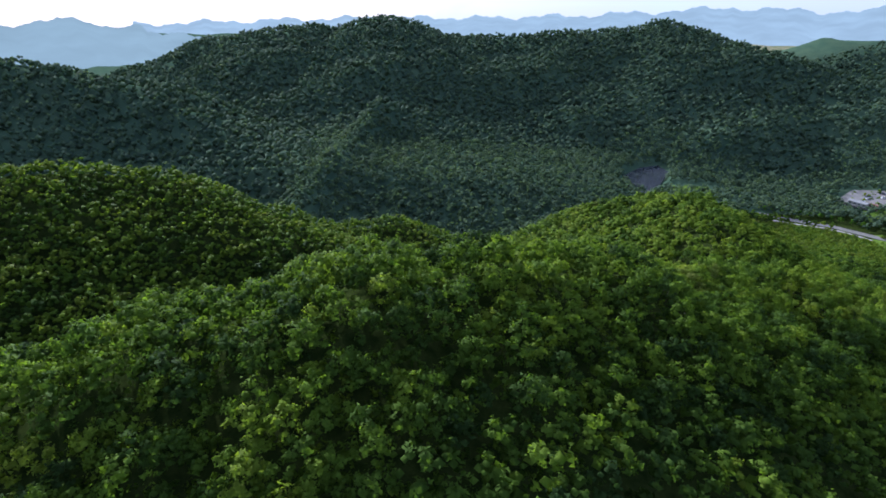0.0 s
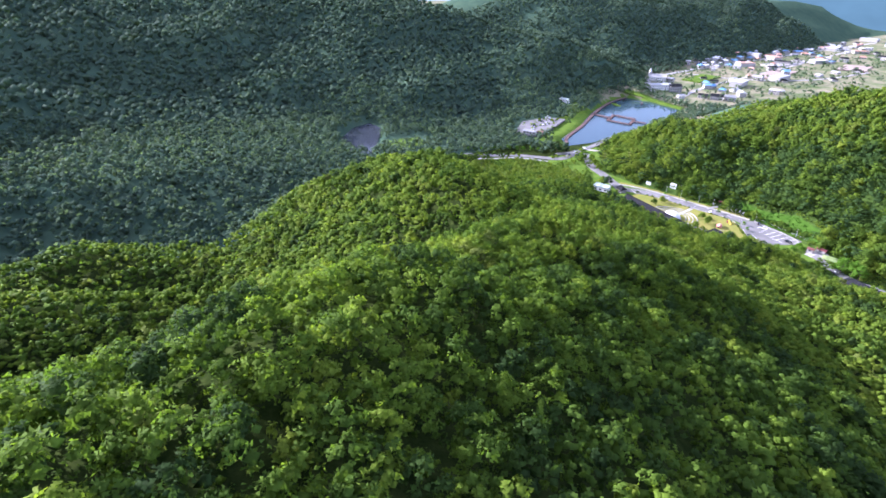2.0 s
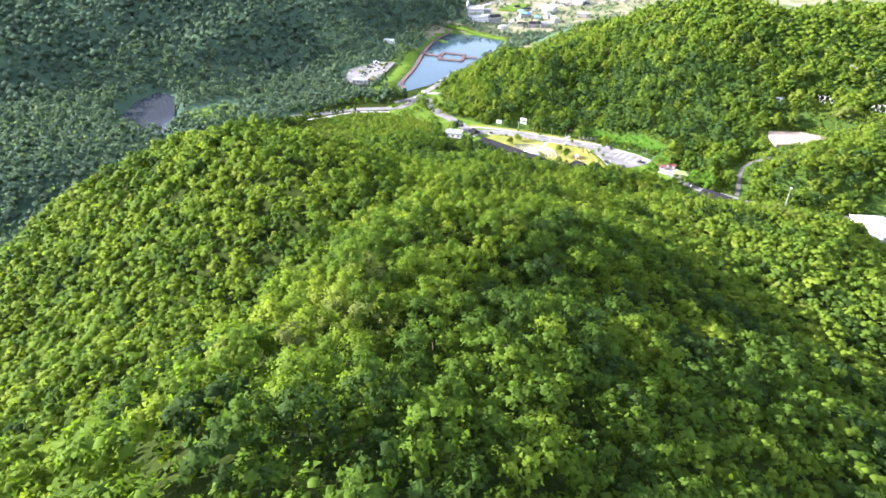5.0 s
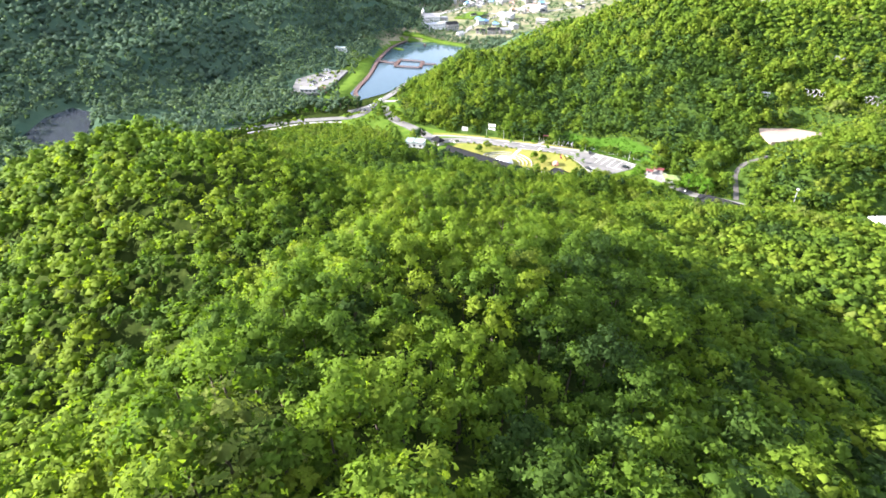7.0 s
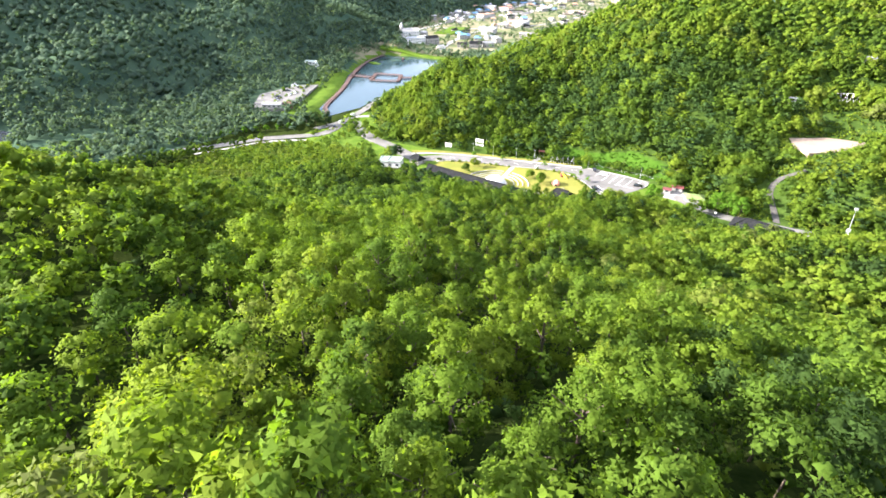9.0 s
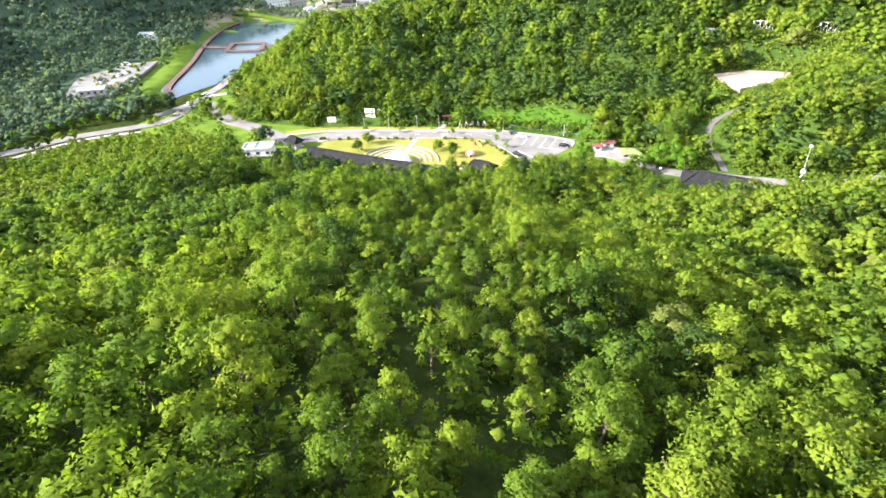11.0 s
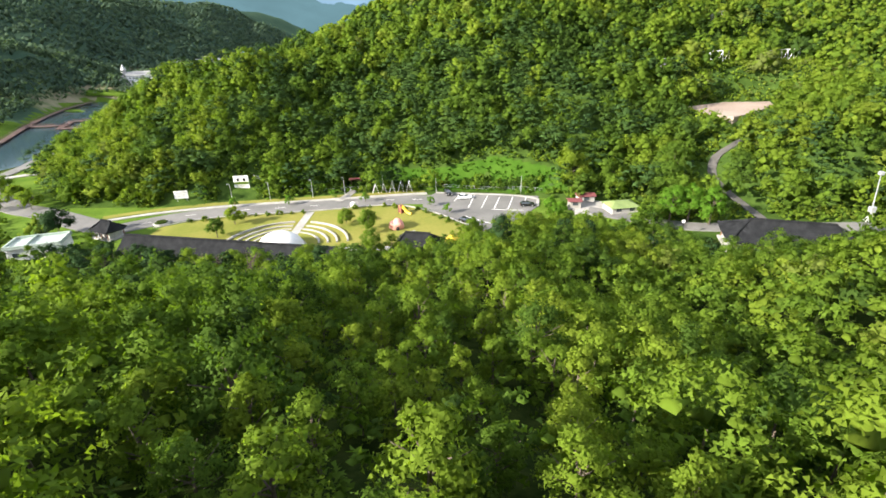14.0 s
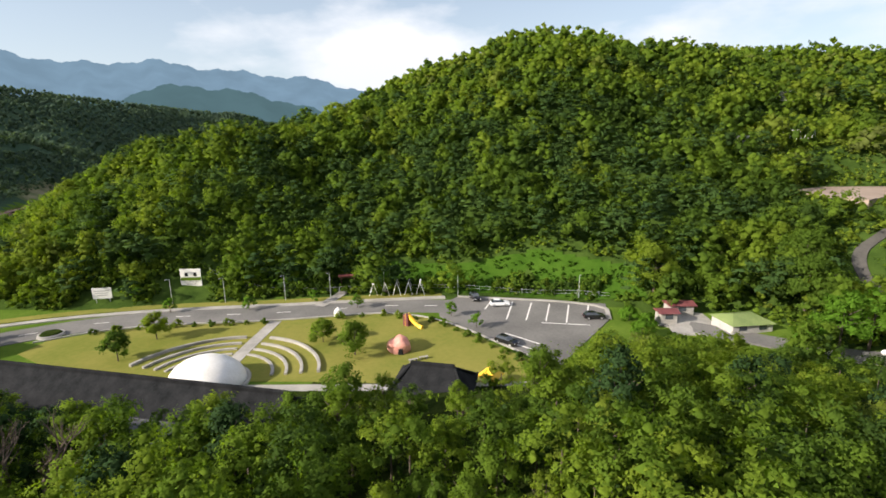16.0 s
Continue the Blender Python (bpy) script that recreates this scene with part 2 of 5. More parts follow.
def mesh_from(name, verts, faces, material, smooth=False):
    me = bpy.data.meshes.new(name)
    me.from_pydata(verts, [], faces)
    me.materials.append(material)
    if smooth:
        me.polygons.foreach_set("use_smooth", [True] * len(me.polygons))
    return new(name, me)


HILLS = []


def hill(crest, left, right, rounding, reach=1e6):
    """A ridge: its crest line (x, y, z), the fall of its two flanks, how round its top is, and where its foot steepens."""
    HILLS.append((crest, left, right, rounding, reach))


# the near hill, its spurs towards the valley and its northern knob
hill([(-140, 30, 118), (-60, 49, 118.5), (-10, 68, 125.5), (28, 92, 115.8), (60, 110, 99.7), (95, 122, 95), (122, 137, 78.2)], 1.03, 0.52, 12)
hill([(140, 142, 75), (168, 148, 61), (200, 152, 45), (250, 156, 27.6), (284, 149, 19.8), (312, 139, 10.5)], 0.40, 0.56, 20, 90)
hill([(126, 215, 80), (170, 240, 47), (215, 250, 31), (255, 262, 22.6)], 0.81, 0.60, 20, 85)
hill([(70, 70, 75.4), (110, 45, 54.2), (180, 30, 45.9), (240, 20, 26)], 0.18, 0.61, 25, 85)
hill([(122, 142, 78.1), (116, 160, 83.9), (115, 185, 85.5), (120, 215, 77.9), (115, 255, 68.9), (103, 280, 56)], 0.69, 0.64, 8)
# the low ridge behind it
hill([(-260, 215, 91.7), (-189, 245, 89.6), (-147, 255, 80.9), (-104, 270, 56.3), (-66, 288, 37.7), (-32, 303, 35), (10, 320, 14.5), (40, 345, -2.6)], 0.84, 0.43, 10)
# the mountain behind the ponds, with its light spur
hill([(-470, 880, 88), (-446, 850, 82), (-373, 850, 124), (-337, 850, 122), (-308, 850, 132), (-235, 850, 139), (-199, 850, 143), (-172, 850, 134), (-145, 850, 137), (-128, 850, 149), (-83, 850, 154), (-52, 850, 147), (-38, 850, 129), (-4, 850, 125), (104, 850, 125), (194, 850, 131), (283, 850, 135), (352, 850, 147), (398, 850, 137), (449, 850, 114), (430, 770, 120), (520, 690, 91), (630, 610, 64), (720, 620, 42), (800, 640, 15)], 0.5, 0.40, 9)
hill([(-8, 845, 122), (-29, 800, 104), (-52, 690, 76), (-70, 590, 62), (-85, 510, 53), (-95, 440, 49), (-103, 385, 45), (-104, 345, 38)], 0.66, 0.80, 4)
hill([(-560, 520, 125), (-443, 520, 110), (-379, 530, 104), (-323, 530, 97), (-256, 500, 72), (-190, 450, 50)], 0.5, 0.5, 20)
# the hill across the park
hill([(505, 80, 78), (500, 136, 87), (515, 180, 76), (530, 215, 60), (560, 260, 46), (600, 300, 35)], 0.69, 0.61, 18)
hill([(515, 180, 70), (465, 225, 51), (424, 250, 38), (395, 258, 22)], 0.61, 0.68, 16)
hill([(424, 250, 40), (436, 292, 36), (424, 302, 22), (385, 306, 3)], 0.68, 0.85, 8)
hill([(424, 262, 38), (400, 276, 22), (378, 288, 6)], 0.5, 0.55, 12)
hill([(545, 55, 83), (565, 30, 84), (590, -20, 92), (640, -120, 100)], 0.46, 0.44, 25)
hill([(340, 30, 20), (360, 42, 30), (400, 22, 34), (460, 5, 34), (540, 0, 60)], 0.76, 0.48, 15)
# ridges farther off
hill([(700, 960, 120), (870, 840, 122), (1056, 790, 105), (1413, 780, 106), (1800, 800, 100)], 0.4, 0.55, 35)
FLOOR_Y = [-300, 0, 60, 105, 122, 262, 320, 380, 450, 900]
FLOOR_Z = [22, 13, 11, 9, 8, 8, 7, 6, 6, 6]
# a gully on the near hill (x, y, depth)
GULLY = [(110, 134, 2), (98, 136, 6), (86, 141, 2.5), (70, 143, 9.4), (54, 140, 11), (38, 141, 12), (20, 150, 12), (0, 170, 10)]
# level ground: the valley road and the park (x, y, half width)
PARK = [(352, -60, 12), (340, 15, 8), (329, 50, 6), (333, 85, 7), (346, 118, 10), (345, 150, 22), (342, 205, 22), (334, 245, 18), (345, 290, 8), (372, 325, 8), (400, 352, 7)]
LAKE = [(384.4, 369), (397.6, 388.9), (456.4, 415.5), (509.5, 447.7), (552.2, 466.7), (586.3, 480.9), (625.2, 486.6), (633.7, 447.7), (629, 401.3), (575.9, 384.2), (519, 376.6), (475.4, 368.1), (415.6, 362.5)]
DIRT = [(402, 77), (386, 75.5), (380, 70), (388, 59), (404, 45), (412, 42), (412, 60)]
# the lane to the levelled ground (x, y, z)
TRACK = [(335, 79, 10.3), (347.8, 80.2, 11.6), (358.9, 82.5, 14.2), (363.6, 81.7, 16.8), (368.1, 78.8, 19), (370.5, 75, 20.6), (373, 69.5, 23)]
POND = [(187, 490), (215, 520), (238, 528), (240, 503), (208, 452), (190, 428), (178, 440)]


def line_distance(x, y, line):
    """Distance to a line of (x, y, value), the value at the nearest place, and the side."""
    best, val, side = np.full(x.shape, 1e9), np.zeros(x.shape), np.zeros(x.shape)
    for a, b in zip(line[:-1], line[1:]):
        dx, dy = b[0] - a[0], b[1] - a[1]
        u = np.clip(((x - a[0]) * dx + (y - a[1]) * dy) / (dx * dx + dy * dy), 0, 1)
        d = np.hypot(x - a[0] - u * dx, y - a[1] - u * dy)
        near = d < best
        best, val = np.where(near, d, best), np.where(near, a[2] + u * (b[2] - a[2]), val)
        side = np.where(near, dx * (y - a[1]) - dy * (x - a[0]), side)
    return best, val, side


def inside(x, y, ring):
    """How far a place lies outside a closed ring of corners; negative inside."""
    closed = [(p[0], p[1], 0) for p in ring] + [(ring[0][0], ring[0][1], 0)]
    d = line_distance(x, y, closed)[0]
    odd = np.zeros(x.shape, bool)
    for a, b in zip(closed[:-1], closed[1:]):
        cut = (a[1] > y) != (b[1] > y)
        odd ^= cut & (x < (b[0] - a[0]) * (y - a[1]) / (b[1] - a[1] + 1e-9) + a[0])
    return np.where(odd, -d, d)


def waves(x, y, size, seed):
    """Smooth random unevenness of about that size in metres, from -1 to 1."""
    r = np.random.RandomState(seed)
    out = np.zeros(x.shape)
    for i in range(7):
        a, f, p = r.uniform(0, 6.28), r.uniform(0.6, 1.6) / size, r.uniform(0, 6.28)
        out += np.sin((x * math.cos(a) + y * math.sin(a)) * f * 6.28 + p)
    return out / 4


def valley(x, y):
    z = np.interp(y, FLOOR_Y, FLOOR_Z) + np.clip((y - 330) / 80, 0, 1) * np.clip(300 - x, 0, 400) * 0.09
    return z + np.clip(x - 900, 0, 3000) * 0.01


def step(v):
    v = np.clip(v, 0, 1)
    return v * v * (3 - 2 * v)


def ground(x, y):
    x, y = np.asarray(x, float), np.asarray(y, float)
    low = valley(x, y)
    layers = [low]
    for crest, left, right, rounding, reach in HILLS:
        best = np.full(x.shape, -1e9)
        for a, b in zip(crest[:-1], crest[1:]):
            dx, dy = b[0] - a[0], b[1] - a[1]
            size = math.hypot(dx, dy)
            u = np.clip(((x - a[0]) * dx + (y - a[1]) * dy) / size ** 2, 0, 1)
            d = np.hypot(x - a[0] - u * dx, y - a[1] - u * dy)
            side = (dx * (y - a[1]) - dy * (x - a[0])) / size
            fall = right + (left - right) * (0.5 + 0.5 * np.clip(side / 25, -1, 1))
            z = a[2] + u * (b[2] - a[2]) - fall * (np.sqrt(d * d + rounding * rounding) - rounding)
            best = np.maximum(best, z - 0.004 * np.maximum(0, d - reach) ** 2)
        layers.append(best)
    layers = np.array(layers)
    top = layers.max(0)
    z = top + 4 * np.log(np.exp((layers - top) / 4).sum(0))
    z = z + np.clip((z - low) / 20, 0, 1) * (1.6 * waves(x, y, 45, 3) + 0.8 * waves(x, y, 17, 4))
    z = z + step((y - 400) / 120) * np.clip((z - low) / 25, 0, 1) * (1 - step((z - 95) / 30)) * (8 * waves(x, y, 170, 21) + 4 * waves(x, y, 75, 22))
    d, deep, _ = line_distance(x, y, GULLY)
    z = z - deep * np.exp(-(d / 8) ** 2)
    d, half, _ = line_distance(x, y, PARK)
    z = low + (z - low) * step((d - half) / 14)
    z = low + (z - low) * step((line_distance(x, y, [(323, 102, 0), (312, 62, 0)])[0] - 10) / 28)
    z = 29 + (z - 29) * step((inside(x, y, DIRT) - 1) / 14)
    z = 41 + (z - 41) * step((line_distance(x, y, [(437, 58, 0), (438, 22, 0)])[0] - 5) / 16)
    d, lane_z, _ = line_distance(x, y, TRACK)
    z = lane_z + (z - lane_z) * step((d - 2.5) / 8)
    d = inside(x, y, LAKE)
    z = np.where(d < 60, 3 + np.minimum(z - 3, 3 + 0.5 * np.maximum(d, 0)) * step((d + 3) / 9), z)
    d = inside(x, y, POND)
    z = np.where(d < 25, 10 + (z - 10) * step((d + 2) / 12), z)
    return z


def height(x, y):
    return float(ground(np.array([x]), np.array([y]))[0])


# ---- ground: one sheet to the horizon ----
def steps_out(a, b, fine, far):
    mid = list(np.arange(a, b + fine, fine))
    lo, hi, s = [], [], fine
    while (hi[-1] if hi else b) < far:
        s *= 1.18
        hi.append((hi[-1] if hi else mid[-1]) + s)
        lo.append((lo[-1] if lo else mid[0]) - s)
    return np.array(lo[::-1] + mid + hi)


gx, gy = steps_out(-160, 700, 4.0, 4200), steps_out(-80, 560, 4.0, 4200)
GX, GY = np.meshgrid(gx, gy)
GZ = ground(GX.ravel(), GY.ravel())
nx, ny = len(gx), len(gy)
gi = np.arange(nx * ny).reshape(ny, nx)
gfaces = np.stack([gi[:-1, :-1], gi[:-1, 1:], gi[1:, 1:], gi[1:, :-1]], -1).reshape(-1, 4)
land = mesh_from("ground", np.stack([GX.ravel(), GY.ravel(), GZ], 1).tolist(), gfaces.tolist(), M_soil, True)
tagged(land, "leaf-littered soil of the wooded hills, darkened for shade between trees", "ground", kind="structure")


BANK = [(364, 126), (371, 126), (379, 148), (377, 170), (380, 186), (371, 192), (369, 165)]
SCRUB = [(232, 374), (294, 375), (318, 358), (328, 345), (331, 318), (326, 284), (304, 274), (280, 286), (256, 310), (236, 340)]
GLADE = [(318, 275), (336, 278), (348, 312), (362, 340), (345, 352), (328, 340), (331, 316), (324, 286)]
VILLAGE = [(662, 400), (665, 520), (760, 545), (940, 585), (1500, 600), (1900, 590), (1900, 330), (1200, 340), (900, 330), (700, 370)]
land.data.materials.append(M_grass)
land.data.materials.append(M_field)
land.data.materials.append(M_floor_hazed)
land.data.materials.append(M_under)
fc = np.array([p.center[:] for p in land.data.polygons])
slot = np.zeros(len(fc), np.int32)
# slot 3: far ground in the haze-coloured floor
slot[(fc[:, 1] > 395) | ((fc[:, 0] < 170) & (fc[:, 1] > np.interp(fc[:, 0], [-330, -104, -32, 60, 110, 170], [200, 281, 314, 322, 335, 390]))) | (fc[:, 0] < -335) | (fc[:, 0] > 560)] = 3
slot[(fc[:, 0] > 560) & (fc[:, 2] < 17)] = 2
slot[(fc[:, 0] > 322) & (fc[:, 0] < 560) & (fc[:, 1] < 345)] = 4
d_park, half_park, _ = line_distance(fc[:, 0], fc[:, 1], PARK)
slot[(d_park < half_park - 1) & (fc[:, 1] > 100)] = 1
for ring in (SCRUB, GLADE):
    slot[inside(fc[:, 0], fc[:, 1], ring) < 1] = 1
slot[((inside(fc[:, 0], fc[:, 1], LAKE) < 30) & (fc[:, 0] < 520) & (fc[:, 1] > 384)) | (inside(fc[:, 0], fc[:, 1], LAKE) < 4) | (inside(fc[:, 0], fc[:, 1], [(204, 452), (260, 462), (262, 440), (222, 424)]) < 0)] = 1
slot[(inside(fc[:, 0], fc[:, 1], VILLAGE) < 5) & (fc[:, 2] < 13)] = 2
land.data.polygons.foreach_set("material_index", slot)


def sheet(name, ring, z, material, label, category):
    bm = bmesh.new()
    f = bm.faces.new([bm.verts.new((x, y, z)) for x, y in ring])
    bmesh.ops.triangulate(bm, faces=[f])
    ob = part(name, bm, material)
    return tagged(ob, label, category, kind="structure")


sheet("water", LAKE, 5.0, M_water, "calm blue reservoir water below the wooded mountain", "lake")
sheet("water", POND, 11.6, M_pond, "dull grey pond at the mountain's foot", "pond")

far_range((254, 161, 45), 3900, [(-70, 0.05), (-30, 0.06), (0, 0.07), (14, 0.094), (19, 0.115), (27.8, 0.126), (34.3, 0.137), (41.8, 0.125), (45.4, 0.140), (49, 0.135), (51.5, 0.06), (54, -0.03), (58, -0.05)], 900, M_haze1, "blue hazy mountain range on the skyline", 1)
far_range((254, 161, 45), 2300, [(-40, 0.03), (13.1, 0.04), (19.1, 0.0582), (21.4, 0.0705), (24.2, 0.0822), (27, 0.0913), (29.6, 0.096), (31.6, 0.1006), (33.6, 0.0956), (35.6, 0.0871), (38, 0.0731), (40.2, 0.0667), (46.2, 0.02), (60, -0.03)], 500, M_haze2, "wooded hills in the far valley under painted blue-green haze", 2)
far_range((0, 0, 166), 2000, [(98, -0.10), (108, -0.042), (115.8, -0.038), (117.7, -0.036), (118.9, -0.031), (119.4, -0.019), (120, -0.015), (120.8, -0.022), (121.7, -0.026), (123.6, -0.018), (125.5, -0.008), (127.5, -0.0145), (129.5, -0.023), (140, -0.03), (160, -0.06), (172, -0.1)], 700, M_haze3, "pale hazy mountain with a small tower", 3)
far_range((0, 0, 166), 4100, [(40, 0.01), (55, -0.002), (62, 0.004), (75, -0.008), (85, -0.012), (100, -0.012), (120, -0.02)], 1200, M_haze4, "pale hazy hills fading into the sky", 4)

# ---- helpers for things ----
def box(bm, cx, cy, cz, sx, sy, sz, turn=0.0, bevel=0.0):
    """A box with its centre and full sizes, turned about z, with bevelled edges."""
    m = pose(cx, cy, cz, 0, 0, turn) @ Matrix.Diagonal((sx, sy, sz, 1))
    made = bmesh.ops.create_cube(bm, size=1.0, matrix=m)
    if bevel:
        edges = list({e for v in made["verts"] for e in v.link_edges})
        bmesh.ops.bevel(bm, geom=edges, offset=bevel, segments=1, affect="EDGES")
    return bm


def tube(bm, a, b, r0, r1, sides=6):
    """A tapered round bar from a to b."""
    a, b = Vector(a), Vector(b)
    turn = (b - a).to_track_quat("Z", "Y").to_matrix().to_4x4()
    m = Matrix.Translation((a + b) / 2) @ turn
    bmesh.ops.create_cone(bm, cap_ends=True, segments=sides, radius1=r0, radius2=r1, depth=(b - a).length, matrix=m)
    return bm


def thing(name, x, y, z, turn=0.0, label="", category="", group=""):
    ob = new(name)
    ob.matrix_basis = pose(x, y, z, 0, 0, turn)
    return tagged(ob, label, category, group)


def a_box(name, material, parent, *args, label="", **kw):
    return part(name, box(bmesh.new(), *args, **kw), material, parent, label)


def along(line, gap):
    """Places every gap metres along a line of (x, y), with the way it runs there."""
    out = []
    for (ax, ay), (bx, by) in zip(line[:-1], line[1:]):
        n = max(1, int(math.hypot(bx - ax, by - ay) / gap))
        for i in range(n):
            out.append((ax + (bx - ax) * i / n, ay + (by - ay) * i / n, math.atan2(by - ay, bx - ax)))
    out.append((*line[-1], out[-1][2]))
    return out


def smooth(line, rounds=2):
    for _ in range(rounds):
        cut = [line[0]]
        for a, b in zip(line[:-1], line[1:]):
            cut += [(a[0] * 0.75 + b[0] * 0.25, a[1] * 0.75 + b[1] * 0.25), (a[0] * 0.25 + b[0] * 0.75, a[1] * 0.25 + b[1] * 0.75)]
        line = cut + [line[-1]]
    return line


def ribbon(name, line, width, lift, thick, material, label="", category="", parent=None, flat=None, kind="structure"):
    """A band along a line that lies on the ground, or level at the height flat."""
    pts = along(smooth(line), 3.0)
    ways = [p[2] for p in pts]
    bm = bmesh.new()
    rows = []
    for i, (x, y, w) in enumerate(pts):
        w2 = ways[max(0, i - 1)]
        w = math.atan2(math.sin(w) + math.sin(w2), math.cos(w) + math.cos(w2))
        c, s = -math.sin(w) * width / 2, math.cos(w) * width / 2
        row = []
        for k in (-1, 1):
            px, py = x + c * k, y + s * k
            z = (flat if flat is not None else max(height(px, py), height(x, y))) + lift
            row += [bm.verts.new((px, py, z)), bm.verts.new((px, py, z - thick))]
        rows.append(row)
    for a, b in zip(rows[:-1], rows[1:]):
        bm.faces.new((a[0], b[0], b[2], a[2]))
        bm.faces.new((a[1], b[1], b[0], a[0]))
        bm.faces.new((a[2], b[2], b[3], a[3]))
    bmesh.ops.recalc_face_normals(bm, faces=bm.faces)
    ob = part(name, bm, material, parent)
    return tagged(ob, label, category, kind=kind if not parent else "")


def slab(name, ring, z, thick, material, label="", category="", parent=None):
    """A level slab with the outline ring and its top at z."""
    bm = bmesh.new()
    f = bm.faces.new([bm.verts.new((x, y, z)) for x, y in ring])
    if f.normal.z < 0:
        f.normal_flip()
    made = bmesh.ops.extrude_face_region(bm, geom=[f])
    bmesh.ops.translate(bm, vec=(0, 0, -thick), verts=[v for v in made["geom"] if isinstance(v, bmesh.types.BMVert)])
    bmesh.ops.recalc_face_normals(bm, faces=bm.faces)
    bmesh.ops.triangulate(bm, faces=[g for g in bm.faces if len(g.verts) > 4])
    ob = part(name, bm, material, parent)
    return tagged(ob, label, category, kind="" if parent else "structure")


PZ = 8.0  # level of the park

# ---- roads, car park, lawn ----
MAIN = [(329, 262), (337, 253), (344, 243), (349, 228), (352.5, 207), (355.5, 195), (358.5, 184), (359, 166)]
ribbon("road", MAIN, 8.6, 0.10, 0.3, M_asphalt, "sunlit grey asphalt park road", "road", flat=PZ)
ribbon("pavement", [(339, 266), (345, 256), (351, 240), (355, 222), (358, 205), (361.5, 190), (365, 171)], 1.9, 0.22, 0.4, M_concrete, "pale concrete footway with a kerb along the park road", "pavement", flat=PZ)
ribbon("kerb", [(334, 247), (340.3, 239), (344.2, 228), (347.8, 206), (351, 194), (354.2, 183), (351, 170.5), (333, 153)], 0.4, 0.24, 0.4, M_concrete, "pale kerb between lawn and road", "kerb", flat=PZ)
slab("parking_lot", [(365.5, 168), (362, 134.5), (352, 136), (330, 149), (332.5, 152.5), (345, 164.5), (352, 171), (359, 172)], PZ + 0.13, 0.3, M_asphalt, "grey asphalt car park with white bay lines", "parking lot")
ribbon("kerb", [(365.5, 168), (362, 134.5), (352, 136)], 0.9, 0.30, 0.5, M_concrete, "pale concrete kerb round the car park", "kerb", flat=PZ)
for a, b in (((362.3, 155.2), (350.8, 157)), ((361.6, 151), (350.6, 153)), ((361.2, 147), (350.4, 149)), ((360.8, 142.8), (349.6, 145)), ((360.4, 138.6), (352, 140.4)), ((362.8, 160), (357, 161.5))):
    ribbon("bay_line", [a, b], 0.28, 0.16, 0.02, M_white, "white painted parking bay line on asphalt", "road marking", flat=PZ)
for a, b in (((348.6, 140.5), (349.4, 150.0)), ((338.0, 150.5), (343.5, 157.5)), ((335.8, 152.4), (340.6, 158.6))):
    ribbon("bay_line", [a, b], 0.25, 0.16, 0.02, M_white, "white painted parking line on asphalt", "road marking", flat=PZ)
for x, y, w in along(MAIN, 8.0)[1:-1]:
    ribbon("lane_mark", [(x, y), (x + 3 * math.cos(w), y + 3 * math.sin(w))], 0.18, 0.13, 0.02, M_white, "white dashed centre line of the park road", "road marking", flat=PZ)
LAWN = [(329, 245), (335, 245), (340, 237.5), (343.7, 228), (347.4, 206), (350.6, 194), (353.6, 183), (350.5, 171), (345, 165.8), (332, 153.6), (324, 155), (322.5, 166), (322.5, 186), (321, 211), (322, 230)]
slab("lawn", LAWN, PZ + 0.06, 0.2, M_lawn, "dry yellow-green mown park lawn", "lawn")
# road to the reservoir and plaza
ribbon("road", [(332, 258), (338, 272), (347, 290), (352, 306), (364, 322), (378, 338)], 8.0, 0.22, 0.4, M_asphalt, "grey asphalt road down to the reservoir", "road")
ribbon("road", [(272, 394), (293, 384), (315, 374), (331, 355), (343, 340), (356, 340), (372, 346)], 7.0, 0.30, 0.5, M_asphalt, "grey asphalt road past the row of trees", "road")
ribbon("road", [(352, 352), (372, 346), (384, 348), (404, 351), (430, 358), (470, 366), (520, 378)], 6.0, 0.35, 0.6, M_asphalt, "pale road along the reservoir shore", "road")
ribbon("footpath", [(398, 333), (392, 342), (386, 350)], 4.0, 0.3, 0.4, M_concrete, "pale footpath at the hill's foot", "path")
ribbon("footpath", [(276, 380), (293, 373), (312, 366), (324, 352), (330, 340)], 2.4, 0.4, 0.4, M_concrete, "pale footpath along the mown bank", "path")
ribbon("verge", [(342, 268), (348, 257.5), (354, 241.5), (357.6, 223), (360.6, 206), (364, 191), (367.3, 172)], 3.0, 0.14, 0.3, M_lawn, "narrow yellow-green grass verge behind the footway", "grass verge", flat=PZ)
# the mown slope behind the car park
bm = bmesh.new()
bx, by = np.meshgrid(np.arange(362, 384, 1.0), np.arange(122, 196, 1.0))
bx, by = bx.ravel(), by.ravel()
on = inside(bx + 0.5, by + 0.5, BANK) < 0.8
bx, by = bx[on], by[on]
tops = [ground(bx + i, by + j) + 0.2 for i, j in ((0, 0), (1, 0), (1, 1), (0, 1))]
for k in range(len(bx)):
    bm.faces.new([bm.verts.new((bx[k] + i, by[k] + j, tops[n][k])) for n, (i, j) in enumerate(((0, 0), (1, 0), (1, 1), (0, 1)))])
bmesh.ops.remove_doubles(bm, verts=bm.verts, dist=0.01)
tagged(part("grass_bank", bm, M_bank), "vivid green grass slope at the wood's edge", "grass", kind="structure")
